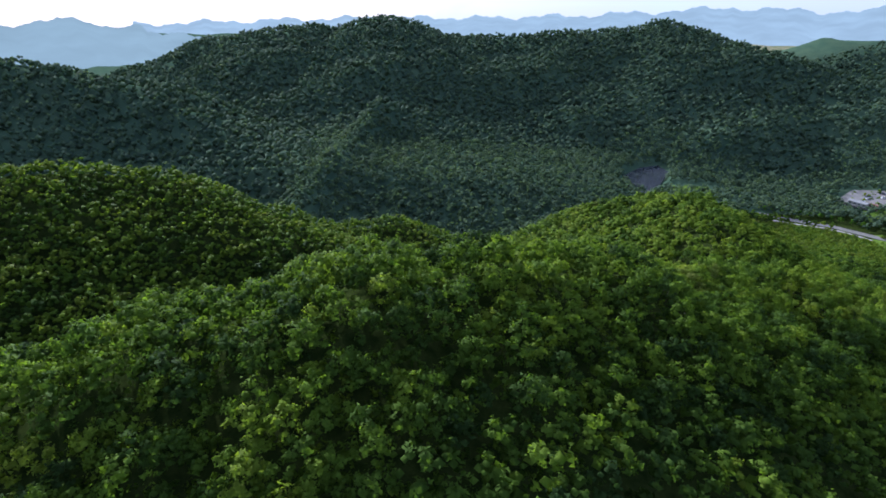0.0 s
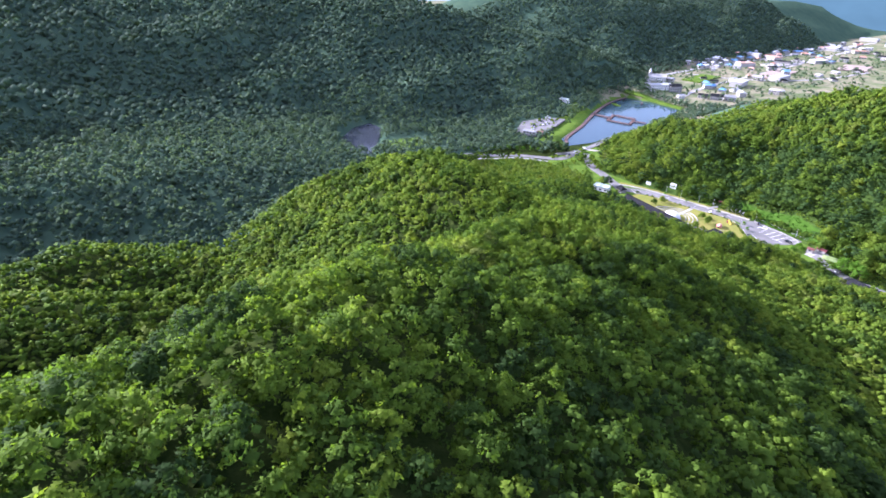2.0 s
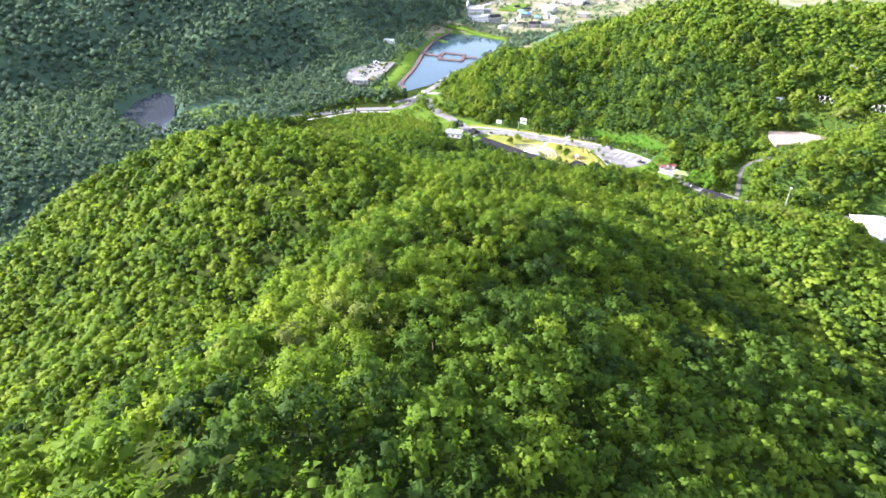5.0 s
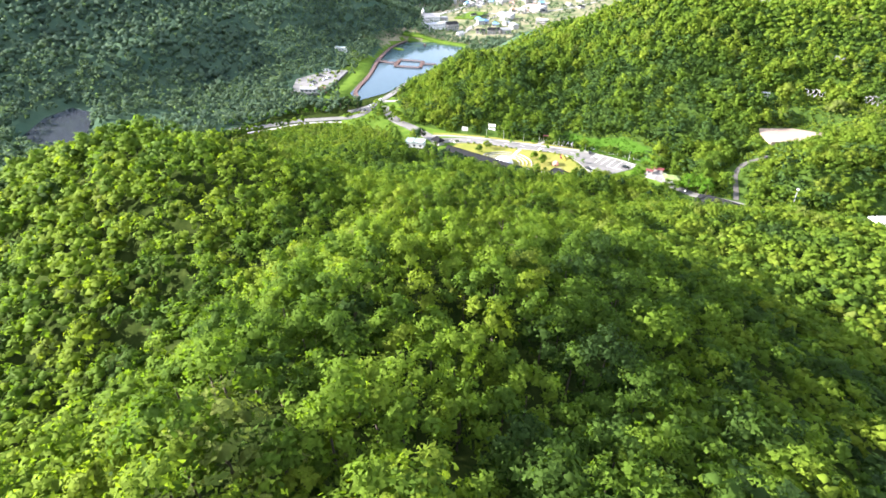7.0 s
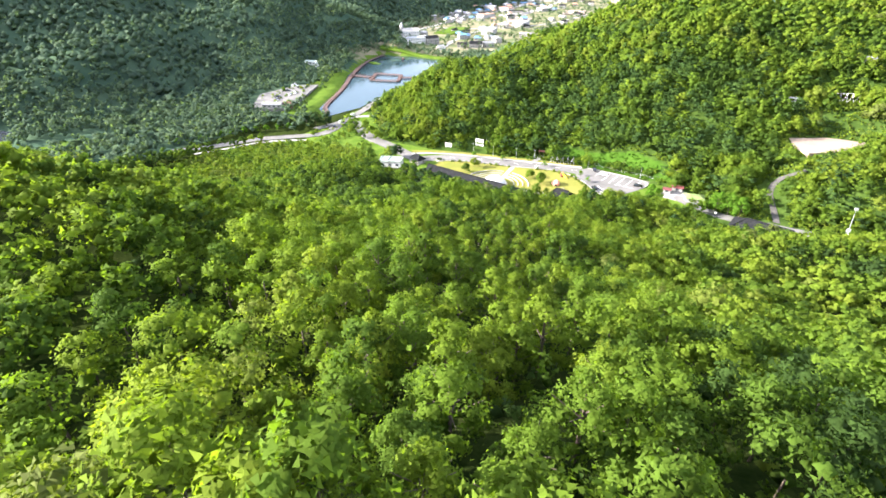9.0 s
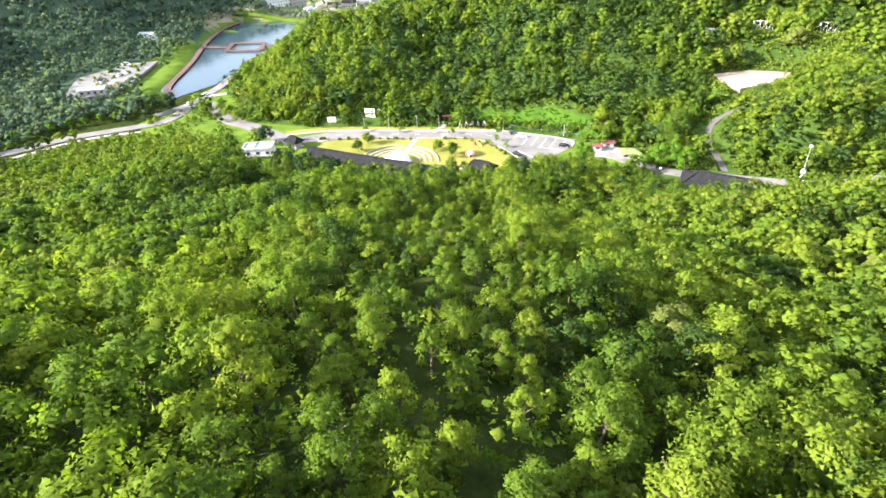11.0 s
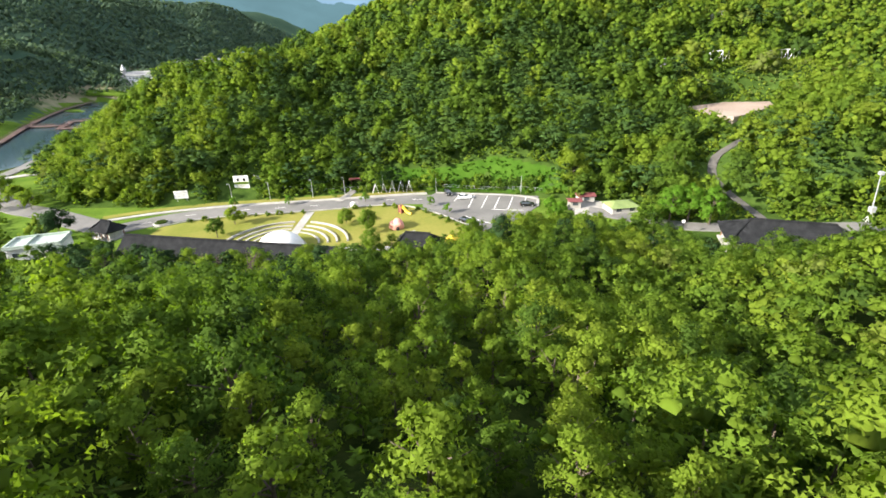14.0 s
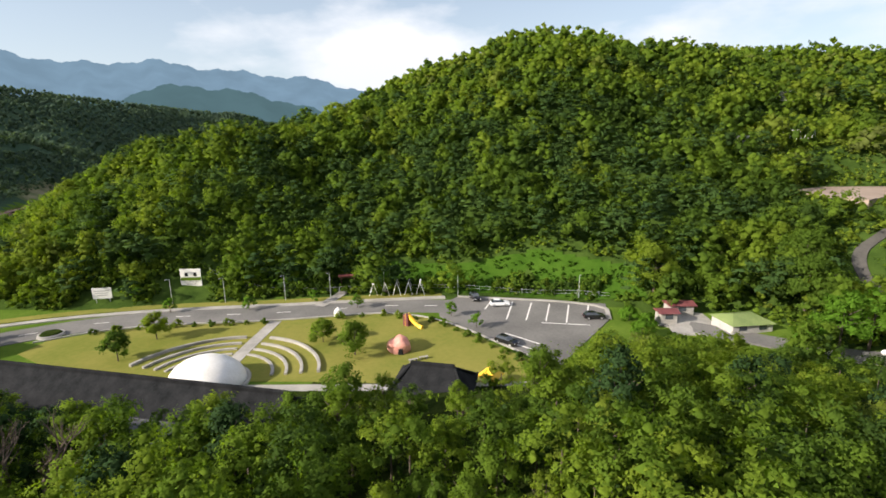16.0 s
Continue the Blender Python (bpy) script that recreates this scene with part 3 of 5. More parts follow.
# road past the tiled house, farm track to the levelled ground
ribbon("road", [(352, 126), (346, 118), (338, 108), (332, 98), (331, 84), (329, 66), (328, 50), (333, 36), (342, 18), (352, -8), (360, -60)], 5.4, 0.25, 0.5, M_asphalt, "pale concrete lane through the valley", "road")
ribbon("track", [p[:2] for p in TRACK], 2.5, 0.25, 0.6, M_track, "worn grey lane climbing through the wood", "road")
slab("levelled_ground", DIRT, 29.2, 2.6, M_dirt, "bare pinkish levelled earth in the wood", "ground")
slab("yard", [(343, 113), (345, 126), (356, 124), (358, 114), (352, 110)], PZ + 0.35, 0.5, M_concrete, "pale gravel yard beside the sheds", "yard")

# ---- amphitheatre: rings of stone seats round a white shell ----
AX, AY = 322.0, 204.5
for radius in (9.0, 11.2, 13.6, 16.4):
    for a0, a1 in ((8, 78), (-78, -8)):
        row = thing("stone_seat_row", 0, 0, 0, 0, "curved pale stone seat row on the dry lawn", "stone seats", "amphitheatre seat rows")
        bm = bmesh.new()
        rings = []
        rise = (radius - 9) * 0.03
        for a in np.linspace(a0, a1, 22):
            c, s = math.cos(radians(a)), math.sin(radians(a))
            rings.append([bm.verts.new((AX + r * c, AY + r * s, z)) for r, z in ((radius, PZ), (radius, PZ + 0.30 + rise), (radius + 0.50, PZ + 0.30 + rise), (radius + 0.50, PZ))])
        for p, q in zip(rings[:-1], rings[1:]):
            for k in range(3):
                bm.faces.new((p[k], q[k], q[k + 1], p[k + 1]))
        for e in (rings[0], rings[-1]):
            bm.faces.new(e)
        bmesh.ops.recalc_face_normals(bm, faces=bm.faces)
        part("seat", bm, M_concrete, row)
ribbon("footpath", [(324, 204), (334, 204.5), (347.5, 205)], 2.4, 0.12, 0.2, M_concrete, "pale paved path down the middle of the seats", "path", flat=PZ)
ribbon("footpath", [(357, 199), (362, 197.5), (370, 196)], 2.6, 0.2, 0.3, M_concrete, "pale paved path to the wood's gate", "path", flat=PZ)
ribbon("footpath", [(319, 243), (319.5, 226), (318.5, 205), (320, 186), (321.5, 166), (323, 154)], 3.0, 0.12, 0.2, M_concrete, "grey paved path behind the lawn", "path", flat=PZ)
shell = thing("stage_shell", AX - 1.0, AY, PZ, 0, "smooth white stage shell of the open-air theatre", "stage shell")
bm = bmesh.new()
bmesh.ops.create_uvsphere(bm, u_segments=32, v_segments=14, radius=1.0)
bmesh.ops.delete(bm, geom=[v for v in bm.verts if v.co.z < -0.05], context="VERTS")
bmesh.ops.scale(bm, vec=(5.4, 6.0, 4.4), verts=bm.verts)
bmesh.ops.solidify(bm, geom=list(bm.faces), thickness=0.25)
ob = part("shell", bm, M_white, shell)
ob.data.polygons.foreach_set("use_smooth", [True] * len(ob.data.polygons))
part("plinth", tube(bmesh.new(), (0, 0, -0.1), (0, 0, 0.25), 6.5, 6.4, 32), M_concrete, shell)

# ---- tiled-roof houses ----
def tiled_roof(bm, ribs, length, width, rise, hip):
    """A swept roof, its eaves at z 0: hipped ends, corners turned up; ribs takes the rows of round tiles."""
    def z_at(u, v):
        q = min(1 - abs(v), (1 - abs(u)) * length / 2 / hip) if hip else 1 - abs(v)
        q = max(0.0, q)
        return rise * (0.72 * q + 0.28 * q * q) + 0.55 * abs(u) ** 8 * abs(v) ** 3
    nu, nv = 28, 12
    grid = [[bm.verts.new((width / 2 * (2 * j / nv - 1), length / 2 * (2 * i / nu - 1), z_at(2 * i / nu - 1, 2 * j / nv - 1))) for j in range(nv + 1)] for i in range(nu + 1)]
    for i in range(nu):
        for j in range(nv):
            bm.faces.new((grid[i][j], grid[i][j + 1], grid[i + 1][j + 1], grid[i + 1][j]))
    bmesh.ops.recalc_face_normals(bm, faces=bm.faces)
    bmesh.ops.solidify(bm, geom=list(bm.faces), thickness=0.28)
    n = int(length / 0.55)
    for i in range(1, n):
        u = 2 * i / n - 1
        for side in (-1, 1):
            pts = [(side * width / 2 * v, length / 2 * u, z_at(u, side * v) + 0.06) for v in (0.98, 0.66, 0.33, 0.02)]
            for a, b in zip(pts[:-1], pts[1:]):
                tube(ribs, a, b, 0.09, 0.09, 4)
    return z_at


def tiled_house(x, y, z, turn, length, width, wall_h, rise, hip, label):
    """turn: degrees from the y axis. Walls, posts, doors, roof, ridge."""
    house = thing("tiled_house", x, y, z, turn, label, "house")
    w, l = width - 2.4, length - 2.6
    a_box("wall", M_plaster, house, 0, 0, wall_h / 2, w, l, wall_h)
    a_box("plinth", M_concrete, house, 0, 0, 0.2, w + 1.6, l + 1.6, 0.4, bevel=0.05)
    k = max(2, int(l / 3.2))
    for s in (-1, 1):
        for i in range(k + 1):
            part("post", tube(bmesh.new(), (s * (w / 2 + 0.5), -l / 2 + l * i / k, 0.4), (s * (w / 2 + 0.5), -l / 2 + l * i / k, wall_h + 0.1), 0.14, 0.12, 8), M_wood_red, house)
        for i in range(k):
            win = a_box("window", M_wood_red, house, s * (w / 2 + 0.03), -l / 2 + l * (i + 0.5) / k, wall_h * 0.5, 0.10, l / k * 0.6, wall_h * 0.55)
            a_box("pane", M_glass, win, s * (w / 2 + 0.06), -l / 2 + l * (i + 0.5) / k, wall_h * 0.5, 0.08, l / k * 0.5, wall_h * 0.45)
    bm, ribs = bmesh.new(), bmesh.new()
    z_at = tiled_roof(bm, ribs, length, width, rise, hip)
    roof = part("roof", bm, M_tile, house, "dark grey clay-tile roof")
    roof.location = (0, 0, wall_h)
    rib = part("tile_row", ribs, M_tile, roof)
    top = length / 2 - (hip if hip else 0.3)
    ridge = part("ridge", box(bmesh.new(), 0, 0, rise + 0.28, 0.5, 2 * top, 0.75, bevel=0.06), M_tile, roof)
    for s in (-1, 1):
        if hip:
            for t in (-1, 1):
                part("hip_ridge", tube(bmesh.new(), (0, s * top, rise + 0.15), (t * width / 2 * 0.97, s * length / 2 * 0.98, 0.45), 0.24, 0.22, 6), M_tile, roof)
    return house


tiled_house(311.3, 213, PZ, -7.5, 56, 9.0, 2.5, 3.4, 0, "long dark tile-roofed hall beside the park")
tiled_house(317.0, 168.5, PZ, -8, 11.5, 8.5, 2.7, 3.0, 2.6, "small dark tile-roofed pavilion at the lawn's edge")
tiled_house(316.0, 84, 10.2, -13, 27, 12.5, 3.2, 3.6, 5.0, "black tile-roofed house among green trees")
tiled_house(327.5, 255, PZ, -20, 7.5, 6.0, 2.4, 2.2, 1.8, "little tile-roofed gatehouse by the road")


annex = thing("annex", 303.8, 204.5, PZ, -7.5, "low grey sheet-roofed annex in front of the hall", "building")
a_box("wall", M_plaster, annex, 0, 0, 1.2, 4.4, 19.0, 3.4)
for k in range(2):
    part("roof_sheet", box(bmesh.new(), 0, -4.9 + 9.8 * k, 2.98, 5.2, 9.7, 0.16, bevel=0.02), M_roof_dull, annex)
a_box("fascia", M_concrete, annex, 2.66, 0, 3.05, 0.12, 19.8, 0.3)
for k in range(5):
    a_box("window", M_glass, annex, -2.23, -7.2 + 3.6 * k, 1.5, 0.1, 1.6, 1.1)


# ---- plain houses ----
def house(x, y, z, turn, w, l, h, wall, roof_mat, rise, label, group="", windows=True, hip=0.0, name="house"):
    ob = thing(name, x, y, z, turn, label, "house" if name == "house" else "building", group)
    a_box("wall", wall, ob, 0, 0, h / 2 - 1.0, w, l, h + 2.0)
    bm = bmesh.new()
    if rise:
        e = 0.5
        v = [bm.verts.new(p) for p in ((-w / 2 - e, -l / 2 - e, h), (w / 2 + e, -l / 2 - e, h), (w / 2 + e, l / 2 + e, h), (-w / 2 - e, l / 2 + e, h), (0, -l / 2 - e + hip, h + rise), (0, l / 2 + e - hip, h + rise))]
        for f in ((0, 1, 4), (2, 3, 5), (1, 2, 5, 4), (3, 0, 4, 5), (3, 2, 1, 0)):
            bm.faces.new([v[i] for i in f])
    else:
        box(bm, 0, 0, h + 0.15, w + 0.7, l + 0.7, 0.35, bevel=0.04)
    part("roof", bm, roof_mat, ob)
    if windows:
        storeys = max(1, int(h / 3))
        for s in range(storeys):
            for side in (-1, 1):
                for i in range(max(1, int(l / 3.2))):
                    n = max(1, int(l / 3.2))
                    yy = -l / 2 + l * (i + 0.5) / n
                    a_box("window", M_glass, ob, side * (w / 2 + 0.02), yy, 1.6 + 3 * s, 0.12, 1.5, 1.2)
    return ob


mint = house(317, 266, PZ, 20, 7, 12, 3.2, M_white, M_mint, 0, "white hut with flat pale mint roof")
for dx, dy, sx, sy in ((0, -6.1, 7.6, 0.4), (0, 6.1, 7.6, 0.4), (-3.6, 0, 0.4, 12.6), (3.6, 0, 0.4, 12.6), (0, 1.5, 7.4, 0.35)):
    a_box("parapet", M_mint, mint, dx, dy, 3.75, sx, sy, 0.6)
for x, y, w, l, mat_, txt in ((356.0, 121.0, 3.2, 4.8, M_red, "red sheet-roofed shed"), (351.0, 125.2, 2.8, 3.2, M_red, "small red sheet-roofed kiosk")):
    shed = house(x, y, PZ + 0.3, 4, w, l, 2.2, M_concrete, mat_, 0.6, txt + " at the gravel yard")
hut = house(347.5, 112.5, PZ + 0.3, 12, 6.0, 8.0, 2.1, M_plaster, M_green_roof, 1.2, "hut with a hipped yellow-green roof at the gravel yard", hip=2.6)
# pale hall with a colonnade
hall = house(317.5, 15.5, 14.6, -61, 13, 21, 6.4, M_plaster, M_roof_grey, 0, "pale two-storey hall with a row of columns", name="hall", windows=False)
for i in range(8):
    part("column", tube(bmesh.new(), (-7.6, -10 + 20 * i / 7, -1), (-7.6, -10 + 20 * i / 7, 6.3), 0.32, 0.28, 8), M_white, hall)
    if i < 7:
        a_box("window", M_glass, hall, -6.53, -8.6 + 20 * i / 7, 2.6, 0.12, 1.7, 3.6)
a_box("canopy", M_white, hall, -7.3, 0, 6.55, 3.0, 22.6, 0.5, bevel=0.05)
a_box("parapet", M_plaster, hall, 0, 0, 7.0, 12.0, 21.0, 0.9)
egg = thing("egg_sculpture", 321, 37, 13.2, 0, "white egg-shaped stone sculpture beside the lane", "sculpture")
bm = bmesh.new()
bmesh.ops.create_uvsphere(bm, u_segments=16, v_segments=12, radius=1.0)
for v in bm.verts:
    v.co = Vector((v.co.x * 1.05 * (1 - 0.15 * v.co.z), v.co.y * 1.05 * (1 - 0.15 * v.co.z), v.co.z * 1.5 + 1.9))
part("egg", bm, M_white, egg)
a_box("base", M_concrete, egg, 0, 0, -0.4, 2.4, 2.4, 2.2, bevel=0.06)

# ---- billboards, lamps, pole ----
def billboard(x, y, turn, w, h, foot, label, green):
    ob = thing("billboard", x, y, min(height(x, y), PZ + 1.4), turn, label, "billboard")
    for s in (-1, 1):
        part("post", tube(bmesh.new(), (0.1, s * w * 0.35, -0.3), (0.1, s * w * 0.35, foot + h), 0.09, 0.09, 6), M_steel, ob)
    panel = a_box("panel", M_white, ob, 0, 0, foot + h / 2, 0.14, w, h, bevel=0.02)
    if green:
        a_box("band", M_grass, panel, -0.085, 0, foot + h * 0.42, 0.02, w * 0.96, h * 0.2)
        for dy in (-0.22, 0.2):
            a_box("picture", M_tile, panel, -0.085, w * dy, foot + h * 0.68, 0.02, w * 0.16, h * 0.22)
        for k in range(3):
            a_box("text_bar", M_tile, panel, -0.085, 0, foot + h * (0.26 - 0.08 * k), 0.02, w * (0.7 - 0.1 * k), h * 0.025)
    else:
        for k in range(3):
            a_box("text_bar", M_roof_grey, panel, -0.085, 0, foot + h * (0.72 - 0.2 * k), 0.02, w * (0.8 - 0.15 * k), h * 0.06)
    return ob


billboard(364.6, 233.8, 8, 5.0, 4.4, 0.8, "tall white billboard with two dark pictures and a green band", True)
billboard(356.0, 250.5, 14, 4.2, 2.6, 1.0, "low white notice board on steel posts", False)


def lamp_post(x, y, label="slim grey lamp post along the park road"):
    ob = thing("street_lamp", x, y, PZ, 0, label, "lamp post", "lamp posts along the road")
    part("pole", tube(bmesh.new(), (0, 0, -0.3), (0, 0, 6.2), 0.10, 0.06, 8), M_steel, ob)
    part("arm", tube(bmesh.new(), (0, 0, 6.1), (-1.1, 0, 6.4), 0.05, 0.04, 6), M_steel, ob)
    a_box("lamp_head", M_roof_grey, ob, -1.3, 0, 6.4, 0.6, 0.25, 0.14, bevel=0.03)
    return ob


first = lamp_post(356.8, 234)
for x, y in ((358.5, 222), (361, 208.5), (364, 198.5), (367, 186), (366.6, 168), (364.4, 140)):
    copy_thing(first, pose(x, y, PZ))
pole = thing("floodlight_mast", 332, 55, 10.8, 0, "white mast with lamp and box on a braced base", "mast")
part("pole", tube(bmesh.new(), (0, 0, 0), (0.3, 0.9, 12.6), 0.18, 0.10, 10), M_steel, pole)
part("head", box(bmesh.new(), 0.3, 0.9, 12.9, 0.9, 1.2, 0.9, bevel=0.12), M_steel, pole, "pale grey lamp head")
part("control_box", box(bmesh.new(), 0.1, 0.2, 3.6, 1.1, 1.3, 1.5, bevel=0.06), M_steel, pole)
for a in range(4):
    c, s = math.cos(a * 1.571 + 0.4), math.sin(a * 1.571 + 0.4)
    part("brace", tube(bmesh.new(), (1.6 * c, 1.6 * s, -0.2), (0, 0.1, 2.6), 0.09, 0.07, 6), M_white, pole)
post = thing("gate_lamp", 326.5, 103, 9.2, 0, "dark post with a white globe beside the lane", "lamp post")
part("pole", tube(bmesh.new(), (0, 0, -0.3), (0, 0, 3.8), 0.12, 0.1, 8), M_tile, post)
bm = bmesh.new()
bmesh.ops.create_uvsphere(bm, u_segments=12, v_segments=8, radius=0.42, matrix=Matrix.Translation((0, 0, 4.1)))
part("globe", bm, M_white, post)


# ---- swings, fence, gate, lawn furniture ----
def swing_frame(x, y, turn):
    ob = thing("swing", x, y, PZ + 0.1, turn, "white steel swing frame on the grass verge", "swing", "swings")
    for s in (-1, 1):
        for t in (-1, 1):
            part("leg", tube(bmesh.new(), (t * 1.05, s * 1.3, -0.2), (0, s * 1.1, 3.4), 0.07, 0.07, 6), M_white, ob)
    part("top_bar", tube(bmesh.new(), (0, -1.2, 3.4), (0, 1.2, 3.4), 0.07, 0.07, 6), M_white, ob)
    for s in (-0.5, 0.5):
        part("rope", tube(bmesh.new(), (0, s, 3.4), (0, s, 0.6), 0.025, 0.025, 4), M_steel, ob)
    a_box("seat", M_wood_red, ob, 0, 0, 0.6, 0.35, 1.2, 0.08)
    return ob


sw = swing_frame(366.6, 188.4, 94)
for x, y in ((366.9, 185.6), (367.2, 182.8), (367.5, 180.0), (367.8, 177.2)):
    copy_thing(sw, pose(x, y, PZ + 0.1, 0, 0, 94))
fence = thing("fence", 0, 0, 0, 0, "thin pale fence along the wooded bank", "fence")
fl = along([(368.5, 231), (366, 215), (366.5, 203), (369, 192), (370, 168), (366.5, 140), (364.5, 133)], 2.4)
for (ax, ay, _), (bx, by, _) in zip(fl[:-1], fl[1:]):
    z = max(height(ax, ay), PZ)
    part("post", tube(bmesh.new(), (ax, ay, z - 0.3), (ax, ay, z + 1.5), 0.05, 0.05, 5), M_steel, fence)
    z2 = max(height(bx, by), PZ)
    for k in (0.6, 1.3):
        part("rail", tube(bmesh.new(), (ax, ay, z + k), (bx, by, z2 + k), 0.03, 0.03, 4), M_steel, fence)
gate = thing("wood_gate", 370.5, 196, PZ + 0.3, 10, "dark red timber gateway at the wood's edge", "gate")
for s in (-1, 1):
    part("post", tube(bmesh.new(), (0, s * 1.6, -0.5), (0, s * 1.6, 3.0), 0.16, 0.15, 8), M_wood_red, gate)
a_box("lintel", M_wood_red, gate, 0, 0, 3.0, 0.5, 4.4, 0.35, bevel=0.04)
part("roof", box(bmesh.new(), 0, 0, 3.4, 1.4, 4.8, 0.3, bevel=0.12), M_red, gate)
slide = thing("play_slide", 346.2, 176.0, PZ, 60, "bright yellow play slide with an orange tower", "slide")
bm = bmesh.new()
for k in range(8):
    x0, z0 = -2.6 + k * 0.42, 0.35 + 0.03 * k * k
    x1, z1 = -2.6 + (k + 1) * 0.42, 0.35 + 0.03 * (k + 1) ** 2
    tube(bm, (x0, 0, z0), (x1, 0, z1), 0.42, 0.42, 8)
part("chute", bm, M_yellow, slide)
part("tower", box(bmesh.new(), 1.2, 0, 1.2, 1.3, 1.3, 2.4, bevel=0.1), M_red, slide, "orange-red tower")
for s in (-1, 1):
    part("leg", tube(bmesh.new(), (1.2, s * 0.6, -0.1), (1.2, s * 0.6, 2.6), 0.07, 0.07, 6), M_yellow, slide)
rockery = thing("clay_oven", 334.5, 176.5, PZ, 0, "pink rounded clay hut on the lawn", "play hut")
bm = bmesh.new()
bmesh.ops.create_icosphere(bm, subdivisions=3, radius=1.0)
for v in bm.verts:
    n = noise.noise(v.co * 1.6)
    v.co = Vector((v.co.x * 1.7, v.co.y * 2.1, max(-0.1, v.co.z * 2.0 + 0.9))) * (1 + 0.16 * n)
part("body", bm, M_pink, rockery)
part("doorway", box(bmesh.new(), -1.5, -0.5, 0.6, 0.5, 0.9, 1.2, bevel=0.1), M_tile, rockery)
stone = thing("name_stone", 350.5, 192.5, PZ, 20, "upright white name stone at the path", "stone")
bm = bmesh.new()
bmesh.ops.create_icosphere(bm, subdivisions=2, radius=1.0)
for v in bm.verts:
    v.co = Vector((v.co.x * 0.5, v.co.y * 0.95, v.co.z * 1.35 + 1.0)) * (1 + 0.2 * noise.noise(v.co * 2))
part("stone", bm, M_white, stone)
bed = thing("round_planter", 337.5, 246.5, PZ + 0.1, 0, "dark round planting bed with a pale kerb", "planter")
part("kerb", tube(bmesh.new(), (0, 0, 0), (0, 0, 0.45), 2.3, 2.2, 20), M_concrete, bed)
part("soil", tube(bmesh.new(), (0, 0, 0.4), (0, 0, 0.75), 1.95, 1.5, 18), M_soil, bed)
tent = thing("tent", 322.5, 160.5, PZ, 15, "pale yellow peaked tent beside the path", "tent")
part("canopy", tube(bmesh.new(), (0, 0, 2.0), (0, 0, 3.4), 2.3, 0.1, 4), M_yellow, tent)
for a in range(4):
    part("pole", tube(bmesh.new(), (1.5 * math.cos(a * 1.571), 1.5 * math.sin(a * 1.571), -0.1), (1.5 * math.cos(a * 1.571), 1.5 * math.sin(a * 1.571), 2.1), 0.05, 0.05, 5), M_steel, tent)
for x, y in ((331.5, 171.8), (330.4, 173.4)):
    bench = thing("bench", x, y, PZ, 25, "small grey bench on the lawn", "bench", "benches on the lawn")
    a_box("seat", M_concrete, bench, 0, 0, 0.45, 0.5, 1.6, 0.1, bevel=0.02)
    for s in (-1, 1):
        a_box("leg", M_concrete, bench, 0, s * 0.55, 0.2, 0.4, 0.12, 0.42)

# ---- cars ----
def car(x, y, z, turn, paint, label):
    """A hatchback, 4.4 m long, along its x axis."""
    ob = thing("car", x, y, z, turn, label, "car", "parked cars")
    side = [(-2.2, 0.35), (-2.22, 0.75), (-2.05, 0.95), (-1.2, 1.02), (1.55, 0.98), (2.15, 0.82), (2.2, 0.4), (2.0, 0.28), (-2.0, 0.28)]
    cab = [(-1.95, 0.95), (-1.6, 1.42), (-0.9, 1.5), (0.2, 1.47), (1.05, 0.98)]

    def hull(outline, w0, w1, zmid):
        bm = bmesh.new()
        rows = []
        for s in (-1, 1):
            rows.append([bm.verts.new((px, s * (w0 if pz < zmid else w1), pz)) for px, pz in outline])
        n = len(outline)
        for i in range(n):
            bm.faces.new((rows[0][i], rows[0][(i + 1) % n], rows[1][(i + 1) % n], rows[1][i]))
        bm.faces.new(rows[0])
        bm.faces.new(rows[1][::-1])
        bmesh.ops.recalc_face_normals(bm, faces=bm.faces)
        bmesh.ops.bevel(bm, geom=list(bm.edges), offset=0.05, segments=2, affect="EDGES")
        return bm

    part("body", hull(side, 0.88, 0.84, 0.7), paint, ob)
    part("cabin_glass", hull(cab, 0.82, 0.64, 1.1), M_glass, ob, "dark windows")
    part("roof", box(bmesh.new(), -0.65, 0, 1.49, 1.5, 1.2, 0.06, bevel=0.025), paint, ob)
    for sx in (-1.35, 1.35):
        for sy in (-0.82, 0.82):
            wheel = part("wheel", tube(bmesh.new(), (sx, sy - 0.11, 0.32), (sx, sy + 0.11, 0.32), 0.32, 0.32, 16), M_rubber, ob)
            part("rim", tube(bmesh.new(), (sx, sy - 0.12, 0.32), (sx, sy + 0.12, 0.32), 0.2, 0.2, 10), M_steel, wheel)
    for sy in (-0.62, 0.62):
        a_box("headlight", M_white, ob, 2.14, sy, 0.68, 0.12, 0.36, 0.16, bevel=0.02)
        a_box("tail_light", M_red, ob, -2.19, sy, 0.78, 0.08, 0.3, 0.18, bevel=0.02)
    return ob


car(359.6, 158.2, PZ + 0.13, -82, M_paint_white, "white hatchback parked on grey asphalt")
car(338.6, 157.4, PZ + 0.13, 232, M_paint_black, "black hatchback parked beside the lawn")
car(352.5, 139.0, PZ + 0.13, -84, M_paint_black, "black car parked under the trees")
car(363.6, 163.8, PZ + 0.2, 200, M_paint_black, "dark car parked at the verge")
for i, (x, y, p, c) in enumerate(((372, 346.5, M_paint_white, "white"), (361, 343, M_paint_black, "black"), (390, 349.6, M_paint_white, "white"))):
    car(x, y, height(x, y) + 0.4, 20 + 25 * i, p, c + " car on the road by the reservoir")

